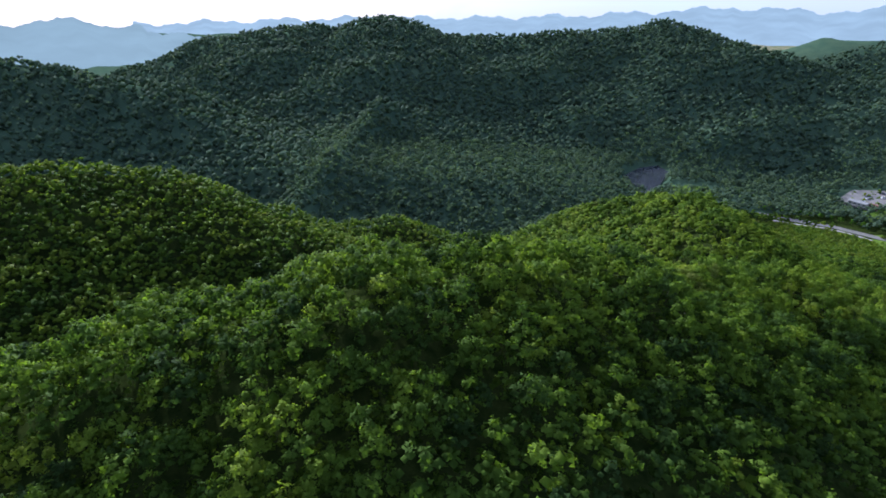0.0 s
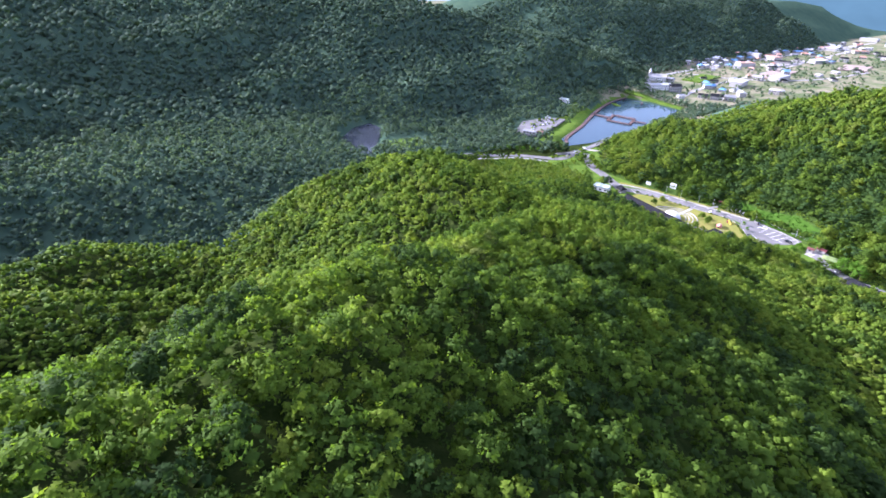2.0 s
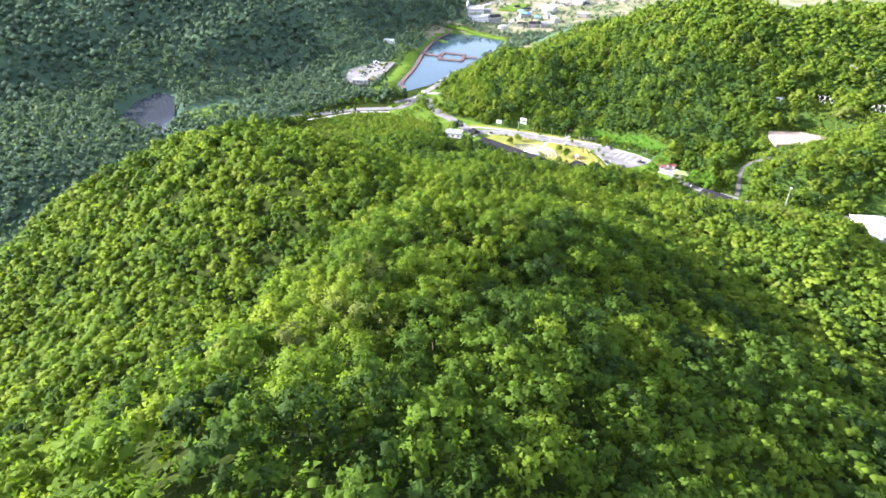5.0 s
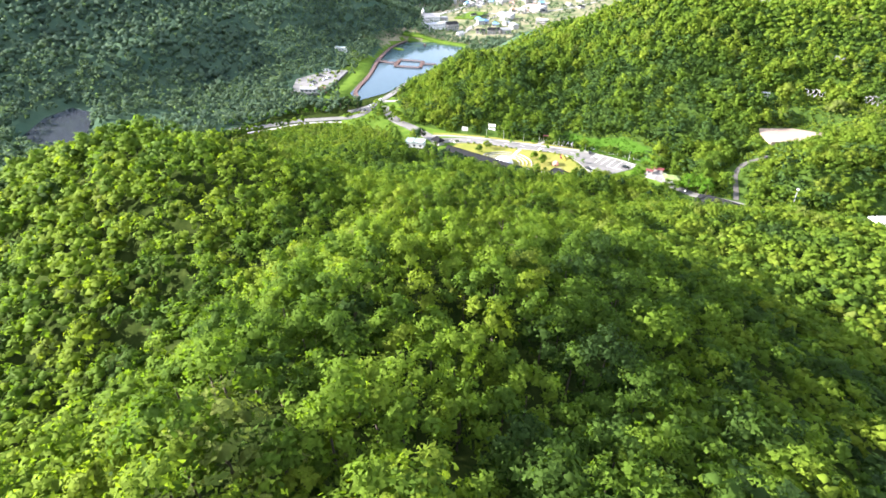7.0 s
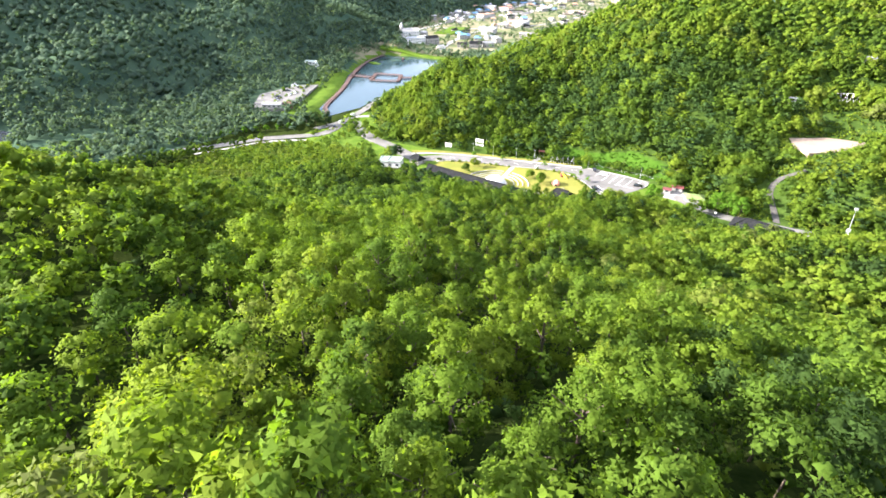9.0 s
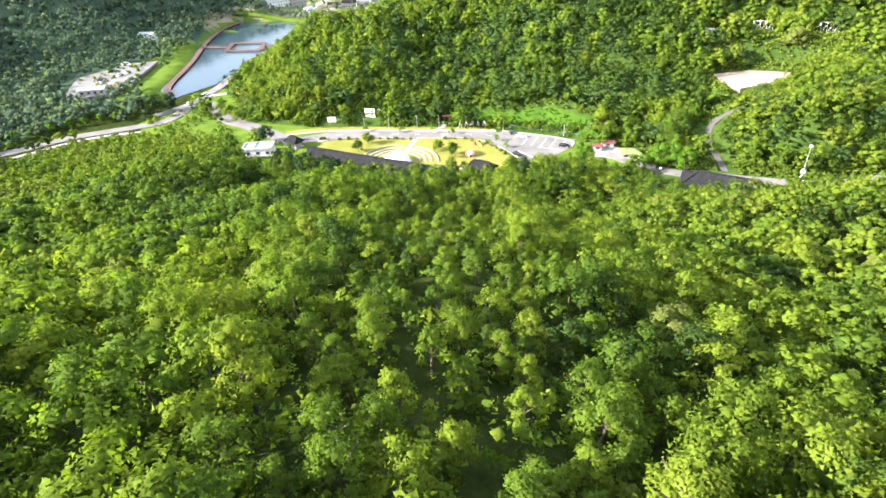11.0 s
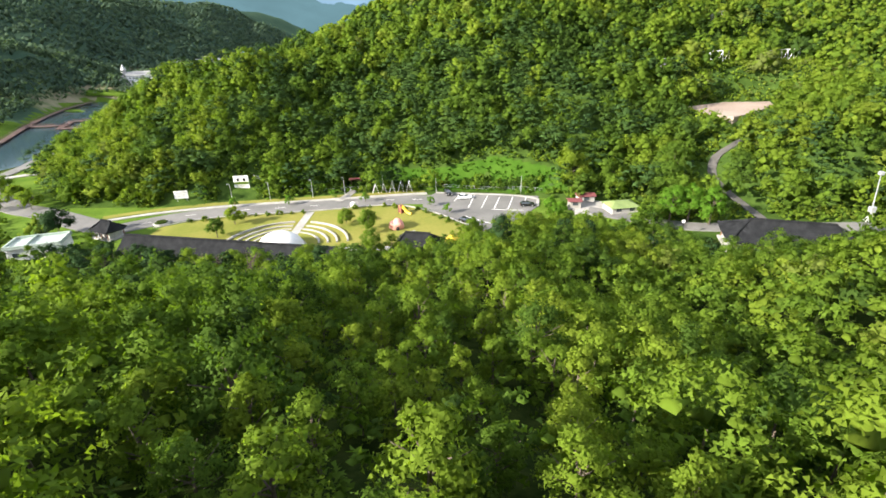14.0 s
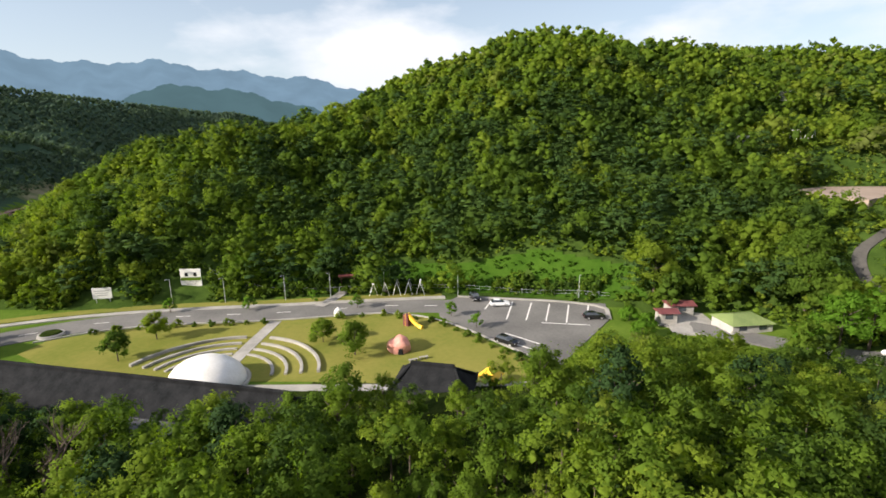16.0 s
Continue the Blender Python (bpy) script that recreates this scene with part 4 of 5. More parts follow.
# ---- trellis frames and huts up the valley ----
def trellis(x, y, turn, n):
    z = height(x, y) + 1.6
    ob = thing("trellis", x, y, z, turn, "white zigzag trellis frames on the slope", "trellis", "trellises")
    for i in range(n):
        px = (i - n / 2) * 3.1
        part("strut", tube(bmesh.new(), (px, 0, -2.8), (px + 3.0, 0, 3.8), 0.09, 0.09, 5), M_white, ob)
        part("strut", tube(bmesh.new(), (px + 3.0, 0.3, 3.8), (px + 4.6, 0.3, -2.8), 0.09, 0.09, 5), M_white, ob)
        part("rafter", tube(bmesh.new(), (px + 3.0, 0, 3.8), (px + 3.0, 7.0, 3.0), 0.08, 0.08, 5), M_white, ob)
    return ob


trellis(437.5, 54, -72, 4)
trellis(438, 25, -72, 4)
for x, y, w, l, turn in ((426, 79, 2.6, 3.4, 15), (468, 44, 4.0, 6.0, -20)):
    house(x, y, height(x, y) + 1.0, turn, w, l, 2.2, M_plaster, M_roof_grey, 0.6, "small pale hut among the trees")

# ---- reservoir: boardwalk, pier, island, quay ----
deck = thing("boardwalk", 6.97, 6.8, 5.0, 0, "red-brown timber boardwalk along the shore with a square pier", "boardwalk")
SHORE = [(403, 386), (416, 402), (475, 428), (531, 461), (575, 482), (611, 496), (650, 502)]
for line in (SHORE, [(530, 461), (532, 437), (536, 436)], [(549, 442), (556, 414)], [(556, 414), (529, 401)], [(529, 401), (521, 429)], [(521, 429), (549, 442)], [(545, 408), (552, 394)]):
    ribbon("deck", line, 3.6, 0.9, 0.35, M_deck, parent=deck, flat=0.0)
    for x, y, w in along(line, 7.0):
        for s in (-1.5, 1.5):
            part("post", tube(bmesh.new(), (x - s * math.sin(w), y + s * math.cos(w), -2.0), (x - s * math.sin(w), y + s * math.cos(w), 1.9), 0.14, 0.12, 5), M_deck, deck)
    for s in (-1.6, 1.6):
        pts = along(line, 7.0)
        ribbon("rail", [(x - s * math.sin(w), y + s * math.cos(w)) for x, y, w in pts], 0.14, 1.95, 0.14, M_deck, parent=deck, flat=0.0)
deck.scale = (0.948, 0.948, 1)
isle = thing("island", 577.8, 463.8, 3.6, -20, "low green reed island in the water", "island")
bm = bmesh.new()
bmesh.ops.create_icosphere(bm, subdivisions=3, radius=1.0)
for v in bm.verts:
    v.co = Vector((v.co.x * 5.0, v.co.y * 13.0, max(0, v.co.z) * 2.4)) * (1 + 0.2 * noise.noise(v.co * 3))
part("bank", bm, M_grass, isle)
raft = thing("raft", 610, 445.8, 4.9, 30, "small dark raft floating on the water", "raft")
a_box("float", M_tile, raft, 0, 0, 0.3, 5.0, 4.0, 0.7, bevel=0.1)
a_box("cabin", M_wood_red, raft, 0, 0, 1.5, 3.0, 2.4, 1.8, bevel=0.08)
ribbon("dam", [(634, 494), (640.4, 452.5), (635, 399)], 9.0, 0.8, 2.0, M_grass, "grassy dam at the head of the reservoir", "dam")
slab("lot", [(366, 416), (368, 430), (400, 455), (440, 452), (452, 436), (404, 413), (376, 404)], 8.3, 1.6, M_asphalt, "pale gravel car park on the shore", "parking lot")
r = random.Random(5)
for i in range(14):
    x, y = r.uniform(384, 440), 0
    y = 408 + (x - 376) * 0.52 + r.uniform(2, 14)
    car(x, y, 8.3, r.uniform(0, 360), M_paint_white if i % 3 else M_paint_black, ("white" if i % 3 else "black") + " car parked on the gravel by the water")
house(374, 414, 8.2, 30, 6, 14, 3.2, M_plaster, M_roof_grey, 1.2, "grey-roofed hut beside the gravel lot")
house(382, 409, 8.2, 30, 4, 10, 2.6, M_red, M_wood_red, 0.8, "red timber stall beside the gravel lot")
house(504, 489, height(504, 489), 10, 6, 12, 3, M_white, M_mint, 1.2, "white farm hut at the mountain's foot")

# ---- village in the far valley ----
house(704, 484, height(704, 484), 62, 14, 34, 6.5, M_white, M_roof_grey, 0, "long white two-storey building by the reservoir")
house(718, 470, height(718, 470), 62, 12, 18, 8, M_plaster, M_tile, 3, "dark-roofed house behind the white building")
church = house(760, 530, height(760, 530), 40, 12, 26, 7, M_white, M_plaster, 4, "white church with a steeple", name="church")
part("tower", box(bmesh.new(), 0, 12, 6.5, 4.4, 4.4, 13), M_plaster, church)
part("steeple", tube(bmesh.new(), (0, 12, 13), (0, 12, 19), 2.9, 0.1, 4), M_roof_grey, church)
house(728, 408, height(728, 408), 30, 10, 16, 5, M_plaster, M_tile, 3, "dark tile-roofed house at the valley's edge")
house(741, 396, height(741, 396), 45, 9, 14, 5, M_plaster, M_roof_grey, 2.4, "grey-roofed house at the valley's edge")
house(720, 424, height(720, 424), 20, 8, 12, 4, M_plaster, M_tile, 2.4, "dark tile-roofed house at the valley's edge")
house(690, 440, height(690, 440), 62, 6, 9, 4, M_white, M_roof_grey, 1.5, "little white house beside the dam")
WALLS = (M_plaster, M_concrete, M_plaster)
ROOFS = ((M_roof_blue, "blue sheet"), (M_roof_grey, "grey"), (M_roof_orange, "orange tile"), (M_tile, "dark tile"), (M_roof_grey, "grey"), (M_white, "white flat"))
r = random.Random(9)
spots = []
while len(spots) < 120:
    u = r.random()
    if u < 0.62:
        x = r.uniform(940, 1500)
        y = 596 - abs(r.gauss(0, 26)) + (x - 940) * 0.01
    elif u < 0.85:
        x, y = r.uniform(1250, 1850), r.uniform(420, 580)
    else:
        x, y = r.uniform(760, 1250), r.uniform(380, 520)
    if all(math.hypot(x - a, y - b) > 13 for a, b in spots):
        spots.append((x, y))
for x, y in spots:
    z = height(x, y)
    if z < 18:
        mat_, word = r.choice(ROOFS)
        big = r.random() < 0.10
        w, l, h = (r.uniform(14, 22), r.uniform(26, 44), r.uniform(5, 8)) if big else (r.uniform(7, 10), r.uniform(9, 15), r.choice((3.2, 3.4, 6.2)))
        house(x, y, z, r.uniform(0, 180), w, l, h, r.choice(WALLS), mat_, 0 if "flat" in word or big else r.uniform(1.6, 2.8), ("large hall" if big else "village house") + " with a " + word + " roof in the valley", "village houses", windows=not big, hip=r.choice((0, 2)))
for line, w in (([(668, 470), (690, 500), (760, 545), (860, 570), (1000, 570), (1300, 560), (1700, 545)], 8), ([(690, 440), (800, 470), (1000, 480), (1250, 500), (1500, 520)], 6), ([(880, 560), (900, 480), (1000, 400), (1180, 380)], 5)):
    ribbon("road", line, w, 0.5, 0.8, M_concrete, "pale road through the village", "road")
for ring, m, txt in (([(1180, 385), (1260, 400), (1240, 440), (1160, 425)], M_dirt, "bare brown field in the valley"), ([(820, 490), (900, 500), (890, 530), (815, 520)], M_grass, "green field in the valley"), ([(1400, 600), (1540, 590), (1540, 625), (1410, 630)], M_lawn, "yellow rice field in the valley"), ([(960, 440), (1080, 455), (1070, 490), (950, 470)], M_dirt, "bare pale field in the valley"), ([(1080, 500), (1220, 490), (1230, 520), (1090, 530)], M_concrete, "pale concrete works yard")):
    slab("field", ring, 8.0 + max(0, (ring[0][0] - 900) * 0.01), 3.0, m, txt, "field")
quarry = thing("quarry_face", 1560, 345, 0, 0, "pale bare rock face of a quarry", "rock face")
bm = bmesh.new()
bmesh.ops.create_icosphere(bm, subdivisions=4, radius=1.0)
for v in bm.verts:
    v.co = Vector((v.co.x * 120, v.co.y * 60, v.co.z * 40)) * (1 + 0.18 * noise.noise(v.co * 3) + 0.06 * noise.noise(v.co * 9))
part("rock", bm, M_rock, quarry)

# ---- the woods ----
CLEAR = [([(335, 79), (347.8, 80.2), (358.9, 82.5), (363.6, 81.7), (368.1, 78.8), (370, 76)], 5.2), ([(272, 394), (293, 384), (315, 374), (331, 355), (343, 340), (372, 346)], 9), ([(352, 352), (404, 351), (430, 358), (470, 366), (520, 378)], 7), ([(315, 240), (308, 188)], 8.5), ([(320, 95), (313, 74)], 12), ([(398, 333), (386, 350)], 4), ([(318, 242), (319, 172)], 4), ([(668, 470), (760, 545), (860, 570)], 8), ([(204, 452), (260, 455)], 14)]
PADS = [(303.8, 204.5, 6), (303, 212, 5), (303, 197, 5), (316, 169, 10), (309, 164, 7), (313, 155, 6), (308, 176, 5), (311, 191, 9), (286, 197, 4.5), (287.5, 203, 3.5), (426, 54, 8), (426, 26, 8), (418, 52, 10), (418, 27, 10), (410, 40, 8), (338, 116, 7), (331, 120, 7), (327, 103, 7), (317, 266, 11), (308, 256, 8), (329, 268, 6), (362, 233.8, 9), (353, 251, 7), (317, 16, 14), (321, 37, 5), (434, 54, 8), (434, 26, 8), (426, 79, 4.5), (468, 44, 6), (760, 530, 20), (504, 489, 10)]


def clear_of(x, y):
    """True where trees may stand."""
    ok = line_distance(x, y, PARK)[0] > line_distance(x, y, PARK)[1] + 0.5
    ok &= inside(x, y, LAKE) > np.where(x < 480, 13, 7)
    ok &= inside(x, y, POND) > 4
    ok &= inside(x, y, DIRT) > np.where(x < 392, 8, 3)
    ok &= ~((inside(x, y, VILLAGE) < 4) & (ground(x, y) < 12))
    ok &= (inside(x, y, BANK) > 1) & (inside(x, y, SCRUB) > -2)
    ok &= inside(x, y, [(364, 414), (368, 432), (400, 458), (444, 455), (456, 436), (404, 410), (376, 400)]) > 3
    ok &= inside(x, y, GLADE) > 1
    for line, gap in CLEAR:
        ok &= line_distance(x, y, [(px, py, 0) for px, py in line])[0] > gap
    for px, py, gap in PADS:
        ok &= np.hypot(x - px, y - py) > gap
    return ok


def scatter(x0, x1, y0, y1, gap, seed):
    r = np.random.RandomState(seed)
    xs, ys = np.meshgrid(np.arange(float(x0), x1, gap), np.arange(float(y0), y1, gap * 0.87))
    xs[1::2] += gap / 2
    x = xs.ravel() + r.uniform(-0.42, 0.42, xs.size) * gap
    y = ys.ravel() + r.uniform(-0.42, 0.42, xs.size) * gap
    return x, y


OCT_V = np.array([(1, 0, 0), (0, 1, 0), (-1, 0, 0), (0, -1, 0), (0, 0, 1), (0, 0, -1)], float)
OCT_F = np.array([(0, 1, 4), (1, 2, 4), (2, 3, 4), (3, 0, 4), (1, 0, 5), (2, 1, 5), (3, 2, 5), (0, 3, 5)])


def crowns(n_leaf, leaf, x, y, z, h, rad, seed, lobes=9, per_tuft=9, low=0.30, calm=0.0, flat=0.8, inner=0.52):
    """Leaves of many trees, in tufts on the boughs of each, in tree order: their corners (trees * n_leaf, 3, 3) and the way that each faces."""
    r = np.random.RandomState(seed)
    n = len(x)
    ti = np.arange(n)[:, None]
    u = (np.arange(lobes)[None, :] + r.uniform(0, 1, (n, lobes))) / lobes
    turn = np.arange(lobes)[None, :] * 2.4 + r.uniform(0, 6.28, (n, 1)) + r.normal(size=(n, lobes)) * 0.5
    out = rad[:, None] * (0.12 + 0.66 * (1 - u ** 1.8)) * r.uniform(0.6, 1.2, (n, lobes))
    lob = np.stack([out * np.cos(turn), out * np.sin(turn), h[:, None] * (low + (0.90 - low) * u)], 2)
    size = rad[:, None] * (0.45 - 0.15 * u) * r.uniform(0.7, 1.25, (n, lobes))
    tufts = max(4, n_leaf // per_tuft)
    pick = r.randint(0, lobes, (n, tufts))
    way = r.normal(size=(n, tufts, 3)) + np.stack([np.cos(turn), np.sin(turn), 1.1 + 0 * turn], 2)[ti, pick] * 0.75
    way /= np.linalg.norm(way, axis=2, keepdims=True)
    at = lob[ti, pick] + way * (size[ti, pick] * r.uniform(0.72, 1.12, (n, tufts)))[..., None] * np.array([1, 1, flat])
    own = r.randint(0, tufts, (n, n_leaf))
    spread = (size.mean(1) * 0.27)[:, None, None] * r.uniform(0.6, 1.3, (n, tufts, 1))
    c = at[ti, own] + r.normal(size=(n, n_leaf, 3)) * spread[ti, own] * np.array([1, 1, 0.7])
    face = way[ti, own] * (0.9 - 0.5 * calm) + np.array([0, 0, 0.35 + 0.65 * calm]) + r.normal(size=(n, n_leaf, 3)) * (0.5 - 0.28 * calm)
    face /= np.linalg.norm(face, axis=2, keepdims=True)
    bough = c - lob[ti, pick[ti, own]]
    bough /= np.linalg.norm(bough, axis=2, keepdims=True) + 1e-6
    whole = c - np.stack([0 * h, 0 * h, h * (0.3 + 0.4 * low)], 1)[:, None, :]
    whole /= np.linalg.norm(whole, axis=2, keepdims=True) + 1e-6
    c += np.stack([x, y, z], 1)[:, None, :]
    side = np.cross(face, r.normal(size=face.shape))
    side /= np.linalg.norm(side, axis=2, keepdims=True) + 1e-9
    up = np.cross(face, side)
    s = (leaf * r.uniform(0.65, 1.35, (n, n_leaf)))[..., None]
    a = c + side * s * 1.2
    b = c - side * s * 0.6 + up * s * 0.66
    d = c - side * s * 0.6 - up * s * 0.66
    turned = bough * 0.62 + whole * 0.38 + face * 0.30 * (1 - 0.6 * calm)
    turned /= np.linalg.norm(turned, axis=2, keepdims=True) + 1e-6
    away = ((np.cross(b - a, d - a) * turned).sum(2) < 0)[..., None]
    b, d = np.where(away, d, b), np.where(away, b, d)
    # the close inner leafage of each bough, a rough rounded mass
    lump = OCT_V[None, None] * (size[..., None, None] * np.array([inner, inner, inner * flat])) * r.uniform(0.72, 1.18, (n, lobes, 6, 1))
    lump = lump + lob[:, :, None, :]
    full = lump - np.stack([0 * h, 0 * h, h * (0.3 + 0.4 * low)], 1)[:, None, None, :]
    full = 0.5 * full / (np.linalg.norm(full, axis=3, keepdims=True) + 1e-6) + 0.6 * OCT_V[None, None]
    full /= np.linalg.norm(full, axis=3, keepdims=True) + 1e-6
    lump = lump + np.stack([x, y, z], 1)[:, None, None, :]
    return np.stack([a, b, d], 2).reshape(-1, 3, 3), turned.reshape(-1, 3), lump.reshape(-1, 3), full.reshape(-1, 3)


def facing(me, normals):
    """Lets each corner of a mesh face the given way, so that a clump of leaves is lit as one rounded mass."""
    me.attributes.new("custom_normal", "FLOAT_VECTOR", "POINT").data.foreach_set("vector", normals.astype(np.float32).ravel())


def mesh_of(name, verts, faces, normals):
    me = bpy.data.meshes.new(name)
    me.vertices.add(len(verts))
    me.vertices.foreach_set("co", verts.astype(np.float32).ravel())
    me.loops.add(len(faces) * 3)
    me.loops.foreach_set("vertex_index", faces.astype(np.int32).ravel())
    me.polygons.add(len(faces))
    me.polygons.foreach_set("loop_start", np.arange(0, len(faces) * 3, 3, dtype=np.int32))
    me.update(calc_edges=True)
    facing(me, normals)
    return me


def lump_faces(count, first):
    return (OCT_F[None] + (np.arange(count) * 6)[:, None, None]).reshape(-1, 3) + first


def leaf_mesh(name, tri, turned, lump, full, material):
    """A crown: loose leaves round their inner leafage."""
    n = len(tri)
    faces = np.concatenate([np.arange(n * 3).reshape(-1, 3), lump_faces(len(lump) // 6, n * 3)])
    me = mesh_of(name, np.concatenate([tri.reshape(-1, 3), lump]), faces, np.concatenate([np.repeat(turned, 3, 0), full]))
    me.materials.append(material)
    return new(name, me)


def wood(name, x, y, n_leaf, leaf, h, rad, material, seed, label, trunks=True, low=0.30, per_tuft=7, spread=0.22, bias=0.0, calm=0.0, flat=0.8, lobes=9, inner=0.86):
    """Many trees as one piece of stuff: for each a leafy crown of several boughs, and a trunk where one shows."""
    r = np.random.RandomState(seed)
    n = len(x)
    z = ground(x, y)
    grow = np.exp(np.clip(r.normal(size=n) * spread, -0.5, 0.14))
    h = h * grow * r.uniform(0.86, 1.08, n)
    rad = rad * grow * r.uniform(0.85, 1.2, n)
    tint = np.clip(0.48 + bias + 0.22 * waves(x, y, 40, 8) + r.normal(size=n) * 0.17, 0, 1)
    tri, turned, lump, full = crowns(n_leaf, leaf, x, y, z, h, rad, seed + 1, lobes, per_tuft, low, calm, flat, inner)
    ang = np.array([0, 2.094, 4.189])
    ring = np.stack([np.cos(ang), np.sin(ang)], 1)
    tr = np.zeros((n, 6, 3))
    tr[:, :3, :2] = ring * 0.14
    tr[:, 3:, :2] = ring * 0.07
    tr[:, 3:, 2] = 1
    tr[..., 2] *= (h * 0.55)[:, None]
    tr[:, :3, 2] = -0.5
    tr += np.stack([x, y, z], 1)[:, None, :]
    verts = np.concatenate([tri.reshape(-1, 3), lump, tr.reshape(-1, 3)])
    f1 = np.arange(len(tri) * 3).reshape(-1, 3)
    f2 = lump_faces(n * lobes, len(tri) * 3)
    tf = np.array([[0, 1, 4], [0, 4, 3], [1, 2, 5], [1, 5, 4], [2, 0, 3], [2, 3, 5]])
    f3 = (tf[None] + (np.arange(n) * 6)[:, None, None]).reshape(-1, 3) + len(tri) * 3 + len(lump)
    if not trunks:
        f3 = f3[:0]
    faces = np.concatenate([f1, f2, f3])
    round_tr = np.tile(np.concatenate([np.c_[ring, np.zeros(3)]] * 2), (n, 1))
    me = mesh_of(name, verts, faces, np.concatenate([np.repeat(turned, 3, 0), full, round_tr]))
    slot = np.zeros(len(faces), np.int32)
    slot[len(f1) + len(f2):] = 1
    me.polygons.foreach_set("material_index", slot)
    at = me.attributes.new("tint", "FLOAT", "FACE")
    at.data.foreach_set("value", np.concatenate([np.repeat(tint, n_leaf), np.repeat(tint, lobes * 8), np.repeat(tint, 6 if trunks else 0)]).astype(np.float32))
    me.materials.append(material)
    me.materials.append(M_bark)
    return tagged(new(name, me), label, "forest", kind="stuff")


# the trees along the crest and the spur, one by one
def tree_kind(name, h, rad, n_leaf, leaf, seed, material, lobes=15, low=0.28, inner=0.52):
    """A tree with a tapered trunk, limbs and a crown of leaf clumps, at the origin."""
    r = random.Random(seed)
    ob = new(name)
    bm = bmesh.new()
    tube(bm, (0, 0, -0.6), (0.1, 0.05, h * 0.42), 0.17 * h / 7, 0.11 * h / 7, 7)
    tube(bm, (0.1, 0.05, h * 0.42), (0.0, 0.1, h * 0.78), 0.11 * h / 7, 0.04, 6)
    for k in range(7):
        a, z0 = k * 2.4 + r.uniform(-0.4, 0.4), h * r.uniform(0.32, 0.6)
        tube(bm, (0.05, 0.05, z0), (rad * 0.75 * math.cos(a), rad * 0.75 * math.sin(a), z0 + h * r.uniform(0.12, 0.28)), 0.065 * h / 7, 0.02, 5)
    part("trunk", bm, M_bark, ob)
    one = np.zeros(1)
    crown = crowns(n_leaf, leaf, one, one, one, np.array([h]), np.array([rad]), seed, lobes, 15, low, inner=inner)
    leaf_mesh("crown", *crown, material).parent = ob
    return ob


def put(kind, x, y, scale, turn, z=None):
    ob = copy_thing(kind, pose(x, y, height(x, y) if z is None else z, 0, 0, turn))
    ob.scale = (scale, scale, scale * (0.92 + 0.16 * ((x * 7.3) % 1)))
    return ob


OAKS = [tree_kind("oak_tree", (6.8, 6.9, 7.8, 7.0, 7.4, 7.2)[i], (2.0, 2.4, 1.6, 2.6, 1.8, 2.3)[i], 2900, 0.125, 40 + i, M_leaf_tree, 13 + i % 4, 0.22 + 0.03 * (i % 3)) for i in range(6)]
for ob in OAKS:
    tagged(ob, "leafy green oak tree on the wooded slope", "tree", "oaks on the near slope")
def beyond(x, y):
    """True behind the low ridge and the knob's foot."""
    return (x < 170) & (y > np.interp(x, [-330, -260, -189, -104, -32, 10, 60, 110, 170], [200, 226, 256, 281, 314, 328, 322, 335, 390]))


x, y = scatter(-330, 335, -20, 385, 4.0, 11)
keep = clear_of(x, y) & ~beyond(x, y) & (x + y * 0.25 < 405) & ((x > -150) | (y > 110))
x, y = x[keep], y[keep]
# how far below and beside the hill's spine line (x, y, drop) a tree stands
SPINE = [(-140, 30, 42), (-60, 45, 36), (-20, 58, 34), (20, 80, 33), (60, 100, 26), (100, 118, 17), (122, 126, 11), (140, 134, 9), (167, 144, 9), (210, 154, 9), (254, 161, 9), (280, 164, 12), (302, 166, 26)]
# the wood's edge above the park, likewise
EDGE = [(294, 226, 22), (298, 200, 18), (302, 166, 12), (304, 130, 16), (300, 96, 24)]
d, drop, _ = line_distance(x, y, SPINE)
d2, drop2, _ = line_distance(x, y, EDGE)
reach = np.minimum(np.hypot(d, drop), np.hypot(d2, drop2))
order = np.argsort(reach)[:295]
tx, ty = x[order], y[order]
r = random.Random(3)
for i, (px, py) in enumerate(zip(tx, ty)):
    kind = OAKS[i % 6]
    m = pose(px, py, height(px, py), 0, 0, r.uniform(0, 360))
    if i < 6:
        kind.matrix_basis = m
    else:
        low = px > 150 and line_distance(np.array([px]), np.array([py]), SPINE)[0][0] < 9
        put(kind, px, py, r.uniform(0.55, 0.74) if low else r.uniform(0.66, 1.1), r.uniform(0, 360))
taken = np.zeros(len(x), bool)
taken[order] = True
x, y, reach = x[~taken], y[~taken], reach[~taken]
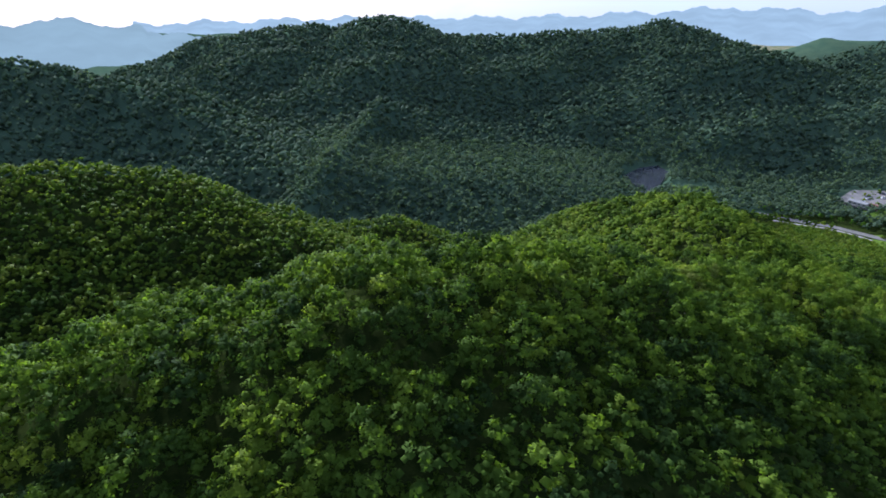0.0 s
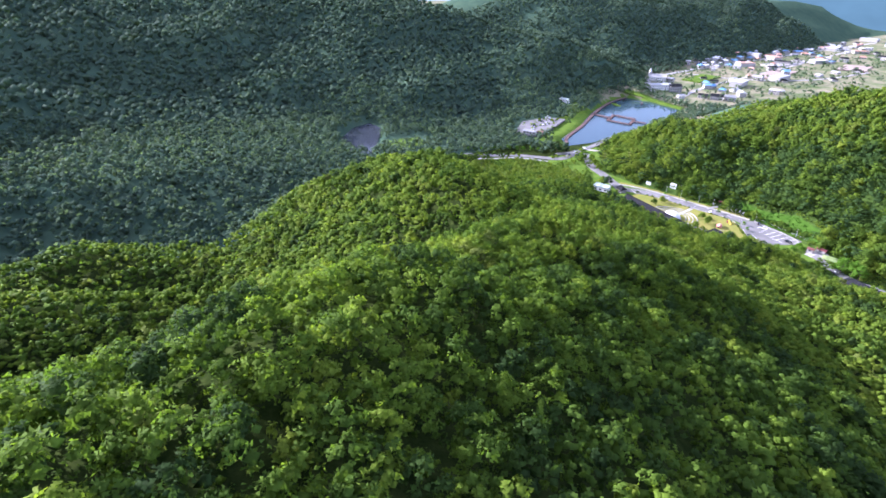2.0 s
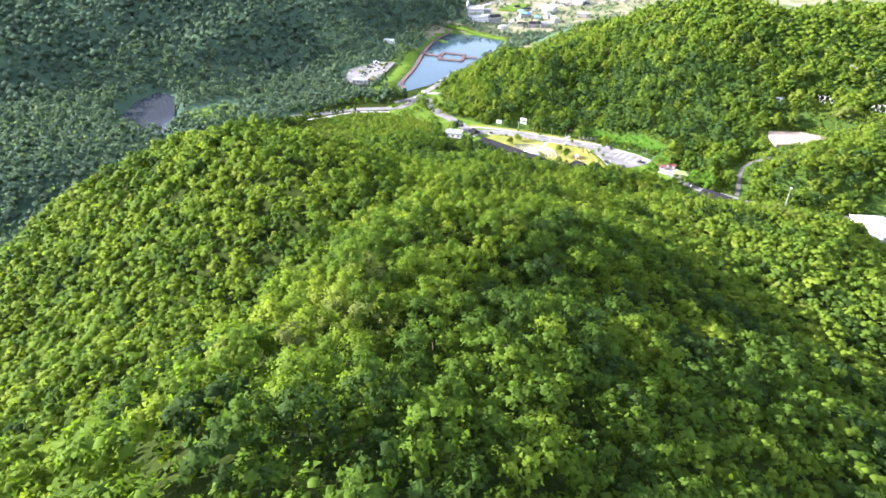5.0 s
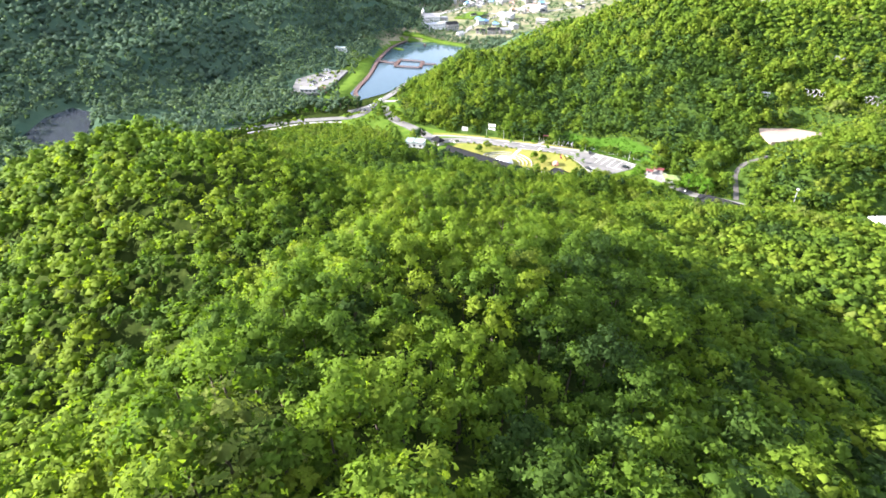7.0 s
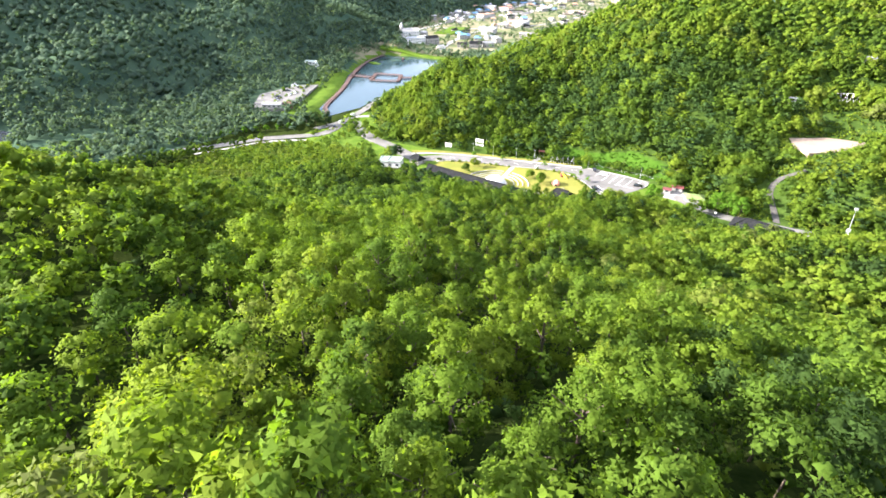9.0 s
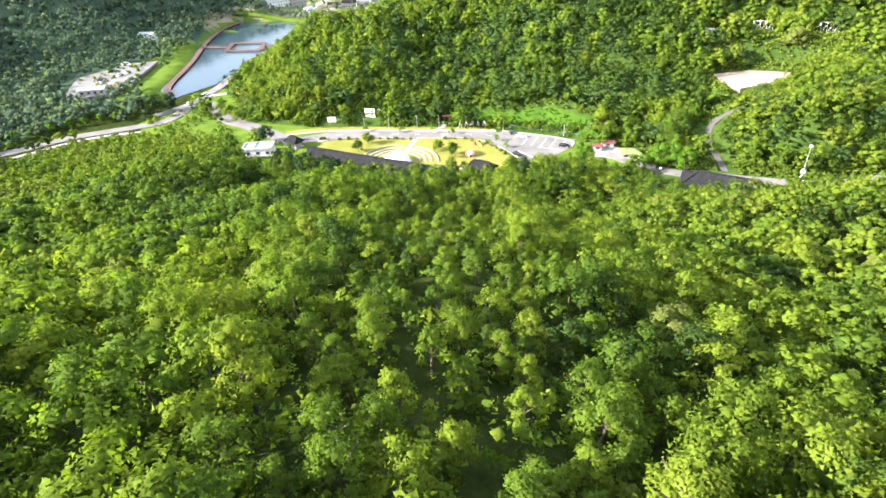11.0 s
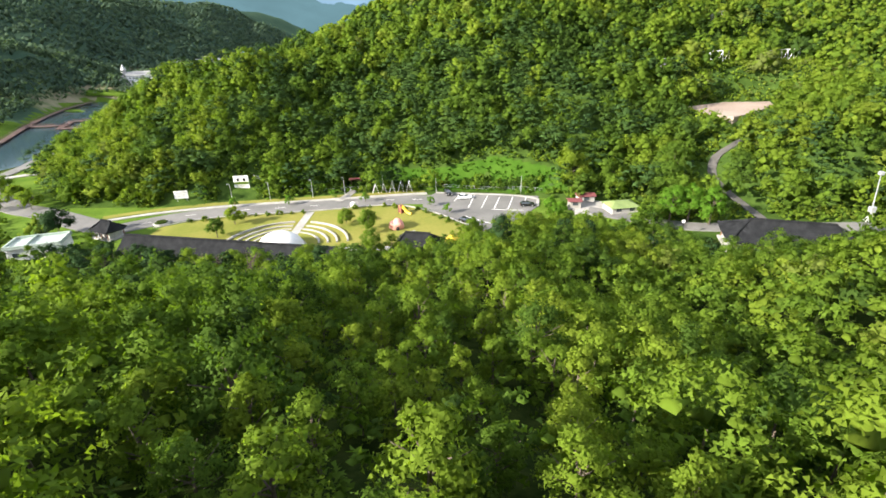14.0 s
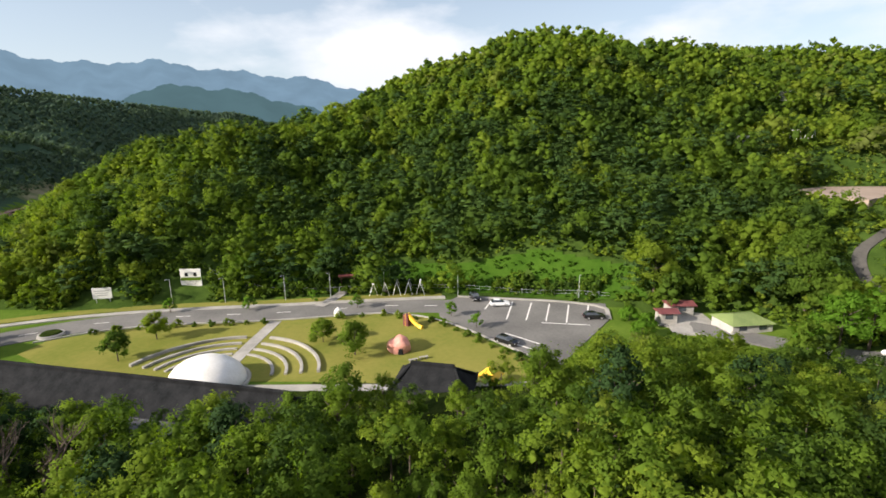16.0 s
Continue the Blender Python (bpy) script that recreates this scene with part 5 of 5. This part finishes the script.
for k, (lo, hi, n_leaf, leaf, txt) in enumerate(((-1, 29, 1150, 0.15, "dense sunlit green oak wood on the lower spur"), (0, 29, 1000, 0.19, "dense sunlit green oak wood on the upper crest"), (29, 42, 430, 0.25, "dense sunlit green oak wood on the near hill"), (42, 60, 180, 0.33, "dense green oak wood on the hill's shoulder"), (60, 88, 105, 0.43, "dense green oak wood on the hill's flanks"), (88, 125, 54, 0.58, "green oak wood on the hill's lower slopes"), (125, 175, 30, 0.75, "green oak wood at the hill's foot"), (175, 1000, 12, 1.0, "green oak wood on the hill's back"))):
    s = (reach >= lo) & (reach < hi) & ((reach >= 29) | ((x > 110) == (lo < 0)))
    # bias: shade on the hill's right flank put in as darker leaf tint
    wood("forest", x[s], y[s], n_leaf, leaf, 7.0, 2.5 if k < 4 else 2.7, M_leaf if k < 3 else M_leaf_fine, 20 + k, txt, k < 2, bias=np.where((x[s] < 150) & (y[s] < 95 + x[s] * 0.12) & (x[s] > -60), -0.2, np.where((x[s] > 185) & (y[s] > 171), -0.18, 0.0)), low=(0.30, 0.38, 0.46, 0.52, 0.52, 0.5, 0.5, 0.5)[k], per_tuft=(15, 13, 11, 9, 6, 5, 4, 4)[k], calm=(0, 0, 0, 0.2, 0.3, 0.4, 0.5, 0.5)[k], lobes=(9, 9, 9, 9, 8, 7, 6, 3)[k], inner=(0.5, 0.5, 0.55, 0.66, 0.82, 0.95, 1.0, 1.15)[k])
# low growth between the stems along the spine
x, y = scatter(-150, 300, -10, 230, 2.9, 35)
d, drop, _ = line_distance(x, y, SPINE)
keep = clear_of(x, y) & ((np.hypot(d, drop) < 46) | (line_distance(x, y, GULLY)[0] < 14))
wood("undergrowth", x[keep], y[keep], 52, 0.20, 3.9, 2.0, M_leaf, 40, "leafy green undergrowth between the oak stems", False, 0.15, bias=-0.1, lobes=2, inner=0.5)
# hill across the park
x, y = scatter(330, 560, -60, 345, 5.3, 12)
keep = clear_of(x, y)
x, y = x[keep], y[keep]
close = (x < 470) & (y > 20)
rp = np.random.RandomState(61)
pines = close & (rp.uniform(size=len(x)) < np.where((x < 436) & (y > 95) & (y < 250), 0.42 + 0.3 * waves(x, y, 38, 62), 0.10))
oaks = close & ~pines
for foot, seed in ((True, 53), (False, 55)):
    part_of = oaks & ((x < 402) == foot)
    wood("forest", x[part_of], y[part_of], 520 if foot else 290, 0.29 if foot else 0.37, 9.4, 4.0, M_leaf_fine, seed, "dense green wood of broad oaks at the facing hill's foot" if foot else "dense green wood of broad oaks up the facing hill", False, 0.28, 10, 0.26, np.where(y[part_of] < 75, 0.08, np.where((x[part_of] < 432) & (y[part_of] < 235), -0.12, 0.0)), 0.3, lobes=12, inner=0.66 if foot else 0.78)
wood("pine_wood", x[pines], y[pines], 300, 0.33, 10.6, 4.0, M_leaf_pine, 54, "dark green layered pines among the oaks on the hill", False, 0.34, 12, 0.2, calm=0.3, flat=0.28, lobes=11, inner=0.7)
wood("forest", x[~close], y[~close], 40, 0.75, 8.6, 3.9, M_leaf_fine, 56, "green wood on the far side of the facing hill", False, lobes=4, inner=1.1)
# low scrub on the mown bank
x, y = scatter(228, 335, 270, 380, 3.1, 15)
keep = (inside(x, y, SCRUB) < 0) & (line_distance(x, y, [(276, 380, 0), (312, 366, 0), (330, 340, 0)])[0] > 3)
wood("scrub", x[keep], y[keep], 60, 0.33, 2.7, 1.9, M_leaf, 27, "low bright green scrub and young trees on the bank", False, 0.1, spread=0.4, bias=0.16, lobes=5)
x, y = scatter(364, 386, 118, 194, 1.9, 16)
keep = inside(x, y, BANK) < 0
wood("scrub", x[keep], y[keep], 40, 0.2, 0.55, 1.0, M_leaf_grass, 28, "rank bright green grass on the bank", False, 0.0, lobes=4)
# shrubs between the footway and the wood, and below the mown bank
x, y = scatter(346, 376, 128, 268, 1.9, 34)
keep = ((inside(x, y, [(351, 263), (356.5, 243), (360, 224), (363, 207), (366, 200), (374, 200), (373, 222), (370, 243), (360, 268)]) < 0) | (inside(x, y, [(366.5, 190), (369, 168), (365.5, 134), (369, 131), (373, 150), (371.5, 170), (372, 190)]) < 0)) & (np.hypot(x - 361, y - 233.8) > 6.5) & (np.hypot(x - 353, y - 250.8) > 7) & (waves(x, y, 9, 5) > -0.35)
wood("shrubs", x[keep], y[keep], 90, 0.24, 2.7, 1.4, M_leaf, 31, "green shrubs along the park road's verge", False, 0.1, spread=0.35, bias=-0.05)
x, y = scatter(318, 362, 275, 352, 3.6, 41)
keep = (inside(x, y, GLADE) < -2) & (waves(x, y, 16, 42) > -0.1) & (line_distance(x, y, PARK)[0] > 9)
wood("shrubs", x[keep], y[keep], 110, 0.25, 2.4, 1.5, M_leaf, 43, "scattered green shrubs on the grass at the road fork", False, 0.1, spread=0.4, lobes=6)
x, y = scatter(362, 384, 200, 236, 2.1, 36)
keep = inside(x, y, [(366, 206), (373, 203), (382, 210), (380, 226), (371, 229), (368, 222)]) < 0
wood("vines", x[keep], y[keep], 150, 0.26, 3.4, 1.5, M_leaf_bright, 38, "bright green creepers over the bushes at the hill's foot", False, 0.1)
x, y = scatter(366, 452, 12, 96, 2.4, 37)
keep = (inside(x, y, DIRT) > 1.2) & (line_distance(x, y, TRACK)[0] > 2.2) & (ground(x, y) > 14)
wood("scrub", x[keep], y[keep], 46, 0.34, 1.9, 1.6, M_leaf, 39, "green brambles and scrub round the levelled ground", False, 0.1, bias=0.2, lobes=4)
LANE = [(352, 126, 0), (346, 118, 0), (338, 108, 0), (332, 98, 0), (331, 84, 0), (329, 66, 0), (328, 50, 0), (333, 36, 0), (342, 18, 0)]
x, y = scatter(328, 352, 20, 106, 2.2, 44)
d, half, _ = line_distance(x, y, PARK)
keep = (line_distance(x, y, LANE)[0] > 4.2) & (x > np.interp(y, [18, 36, 50, 66, 84, 98, 108], [342, 333, 328, 329, 331, 332, 338])) & (d < half + 3) & (line_distance(x, y, TRACK)[0] > 3) & (np.hypot(x - 332, y - 55) > 3.2)
wood("scrub", x[keep], y[keep], 70, 0.25, 2.3, 1.5, M_leaf, 45, "bright green bushes and creepers along the lane", False, 0.1, spread=0.4, bias=0.12, lobes=5)
# undergrowth below the trees along the valley, and trees among the village houses
x, y = scatter(322, 400, 20, 335, 3.0, 17)
d, half, _ = line_distance(x, y, PARK)
keep = clear_of(x, y) & (d < half + 22)
wood("undergrowth", x[keep], y[keep], 34, 0.42, 2.2, 1.7, M_leaf, 29, "leafy green undergrowth at the edge of the wood", False, 0.1, lobes=4)
x, y = scatter(668, 1500, 340, 600, 17, 18)
keep = (inside(x, y, VILLAGE) < 0) & (ground(x, y) < 12) & (waves(x, y, 70, 31) > -0.25)
wood("scattered_trees", x[keep], y[keep], 22, 1.2, 6.0, 3.6, M_leaf_hazed, 30, "scattered green trees between the village houses", False, lobes=4)
x, y = scatter(366, 452, 404, 456, 9, 19)
keep = (inside(x, y, [(366, 416), (368, 430), (400, 455), (440, 452), (452, 436), (404, 413), (376, 404)]) < 0)
wood("scattered_trees", x[keep], y[keep], 60, 0.6, 4.0, 2.0, M_leaf, 33, "small trees between the parked cars", False)
# mountain and farther slopes, in leaves with haze put into their colour
x, y = scatter(-640, 340, 30, 940, 7.2, 13)
keep = clear_of(x, y) & (beyond(x, y) | ~((x > -330) & (y < 385)))
x2, y2 = scatter(340, 1500, 345, 900, 7.6, 14)
k2 = clear_of(x2, y2)
x, y = np.concatenate([x[keep], x2[k2]]), np.concatenate([y[keep], y2[k2]])
shore = (inside(x, y, LAKE) < 110) | (inside(x, y, POND) < 60) | ((y < 545) & (x > -130) & (x < 330))
wood("forest", x[shore], y[shore], 46, 0.75, 8.0, 4.4, M_leaf_hazed, 25, "hazy green wood above the reservoir's shore", False, calm=0.4, lobes=6, inner=0.85)
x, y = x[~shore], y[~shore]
wood("forest", x, y, 8, 1.2, 8.0, 4.8, M_leaf_hazed, 24, "wooded mountain slopes behind the reservoir in haze-paled green", False, calm=0.6, lobes=2, inner=1.5)

# ---- garden trees and shrubs ----
def garden_tree(x, y, h, rad, n, leaf, seed, mat_, label, group="", name="tree"):
    ob = tree_kind(name, h, rad, n, leaf, seed, mat_, 14, 0.3, 0.66)
    ob.matrix_basis = pose(x, y, height(x, y), 0, 0, seed * 37)
    return tagged(ob, label, "tree", group)


for i, (px, py, h, rad) in enumerate(((327.5, 224.5, 5.6, 2.3), (337, 224, 5.8, 2.6), (337.5, 191.4, 4.4, 2.5), (332.5, 184, 6.4, 2.9))):
    garden_tree(px, py, h, rad, 2400, 0.17, 60 + i, M_leaf_tree, "young green tree standing on the dry lawn", "trees on the lawn")
for i, (px, py) in enumerate(((346, 163, ), (352.5, 168.5), (357.5, 243), (354, 214), (351.5, 231), (356.5, 190), (360, 201))):
    garden_tree(px, py, 3.4, 1.4, 700, 0.13, 70 + i, M_leaf_bright, "young yellow-green street tree beside the road", "young street trees")
garden_tree(327, 269, 8.5, 4.2, 3200, 0.24, 80, M_leaf_pine, "broad dark evergreen tree beside the road")
for i, (px, py, h) in enumerate(((330, 131, 6.5), (327, 124, 7.5), (343.5, 132, 3.2), (349, 129.5, 2.6), (352, 132, 3.0), (328, 113.5, 6.5), (318, 137, 7), (337, 107, 5), (340, 103.5, 5.5))):
    garden_tree(px, py, h, min(2.7, h * 0.6), 1700, 0.2, 140 + i, M_leaf_bright if h < 6 else M_leaf_tree, "leafy green tree below the gravel yard", "trees below the yard")
for i, (px, py) in enumerate(((334, 98), (331.5, 93.5), (333.5, 103))):
    garden_tree(px + 2, py, 11.0, 3.6, 2400, 0.24, 83 + i, M_leaf_bright, "bright green ginkgo tree beside the lane", "ginkgo trees")
for i, (px, py, h, rad) in enumerate(((353, 98, 12, 5.8), (361.5, 94, 12.5, 5.8), (364.5, 123.5, 11.5, 5.6), (362, 112, 9.5, 4.2), (349, 92.5, 7.5, 3.4), (369, 90, 8.5, 4.0), (342, 93.5, 6.5, 3.0), (372, 94, 9, 4.2))):
    garden_tree(px, py, h, rad, 3200, 0.25, 100 + i, M_leaf_tree, "broad leafy tree beside the climbing lane", "trees beside the lane")
for i, (px, py, h) in enumerate(((361, 316, 9), (357, 308, 6.5), (352, 300, 6), (357, 356, 9.5), (361, 350, 9), (354, 362, 9))):
    garden_tree(px, py, h, 3.8, 1500, 0.26, 90 + i, M_leaf_pine if i > 2 else M_leaf_tree, "flat-topped pine tree by the reservoir road", "pines by the road", "pine_tree")
for i, (px, py, h) in enumerate(((297, 204, 8.6), (299.5, 222, 8.8), (292, 184, 8.4), (300.5, 176, 8.6), (281, 186, 8.2), (294, 213, 8), (302, 144, 8.6), (296, 138, 9.4), (303, 132, 9.2), (299, 122, 9.6), (306, 118, 8.8), (293, 150, 9.2), (291, 196, 9.2), (288, 208, 9), (301, 108, 9.4), (296, 98, 9), (293, 236, 12.5), (296, 229, 12.6), (290, 226, 13.6), (294, 220, 12.4), (289, 215, 12.8), (296, 213, 10.4), (291, 231, 12.8), (297, 224, 11.8), (286, 218, 13), (299, 234, 11), (295, 242, 11.5), (290, 241, 12.5), (291, 206, 10), (295, 204.5, 9), (283, 201, 10.4), (301, 221, 8.4), (300, 228, 8.6), (302, 235, 8.6), (299, 214, 7.6), (300, 241, 10), (287, 234, 13.2), (284, 226, 13.4))):
    garden_tree(px, py, h, 2.5, 2400, 0.15, 120 + i, M_leaf_pine if i % 3 else M_leaf_tree, "dark green pine tree on the spur above the hall", "pines on the spur", "pine_tree")
row = along([(284, 404), (309, 395), (328, 384), (343, 368)], 6.5)
for i, (px, py, _) in enumerate(row):
    garden_tree(px, py, 4.6, 2.6, 420, 0.26, 110 + i, M_leaf_bright, "yellow-green street tree in a row", "row of street trees")
shrub = new("shrub")
tagged(shrub, "clipped dark green shrub at the lawn's edge", "shrub", "clipped shrubs")
one = np.zeros(1)
crown = crowns(420, 0.12, one, one, one, np.array([1.25]), np.array([1.0]), 77, 9, 8, 0.1, inner=0.8)
leaf_mesh("leaves", *crown, M_leaf_tree).parent = shrub
edge = along([(339.5, 238.5), (343.5, 227.5), (347, 207)], 3.3) + along([(350.5, 192), (353, 183), (350, 172.5), (345, 167), (333, 155.5)], 3.3)
for i, (px, py, _) in enumerate(edge):
    m = pose(px - 0.8, py, PZ, 0, 0, i * 50)
    if i == 0:
        shrub.matrix_basis = m
    else:
        copy_thing(shrub, m).scale = (1 + 0.3 * math.sin(i * 2.1),) * 3
# bare grey tree beside the hall
dead = new("bare_tree")
bm = bmesh.new()
r = random.Random(4)


def limb(a, way, length, rad, depth):
    b = a + way * length
    tube(bm, a, b, rad, rad * 0.6, 5)
    if depth:
        for _ in range(3):
            w = (way + Vector((r.uniform(-0.8, 0.8), r.uniform(-0.8, 0.8), r.uniform(-0.1, 0.6)))).normalized()
            limb(a + way * length * r.uniform(0.6, 1.0), w, length * 0.68, rad * 0.55, depth - 1)


limb(Vector((0, 0, -0.5)), Vector((0.05, 0, 1)), 2.6, 0.16, 4)
part("trunk", bm, M_bark, dead, "bare grey-brown forked trunk")
dead.matrix_basis = pose(286, 197, height(286, 197)) @ Matrix.Scale(1.75, 4)
tagged(dead, "bare dead grey tree above the hall", "tree")
copy_thing(dead, pose(287.5, 203, height(287.5, 203), 0, 0, 130))
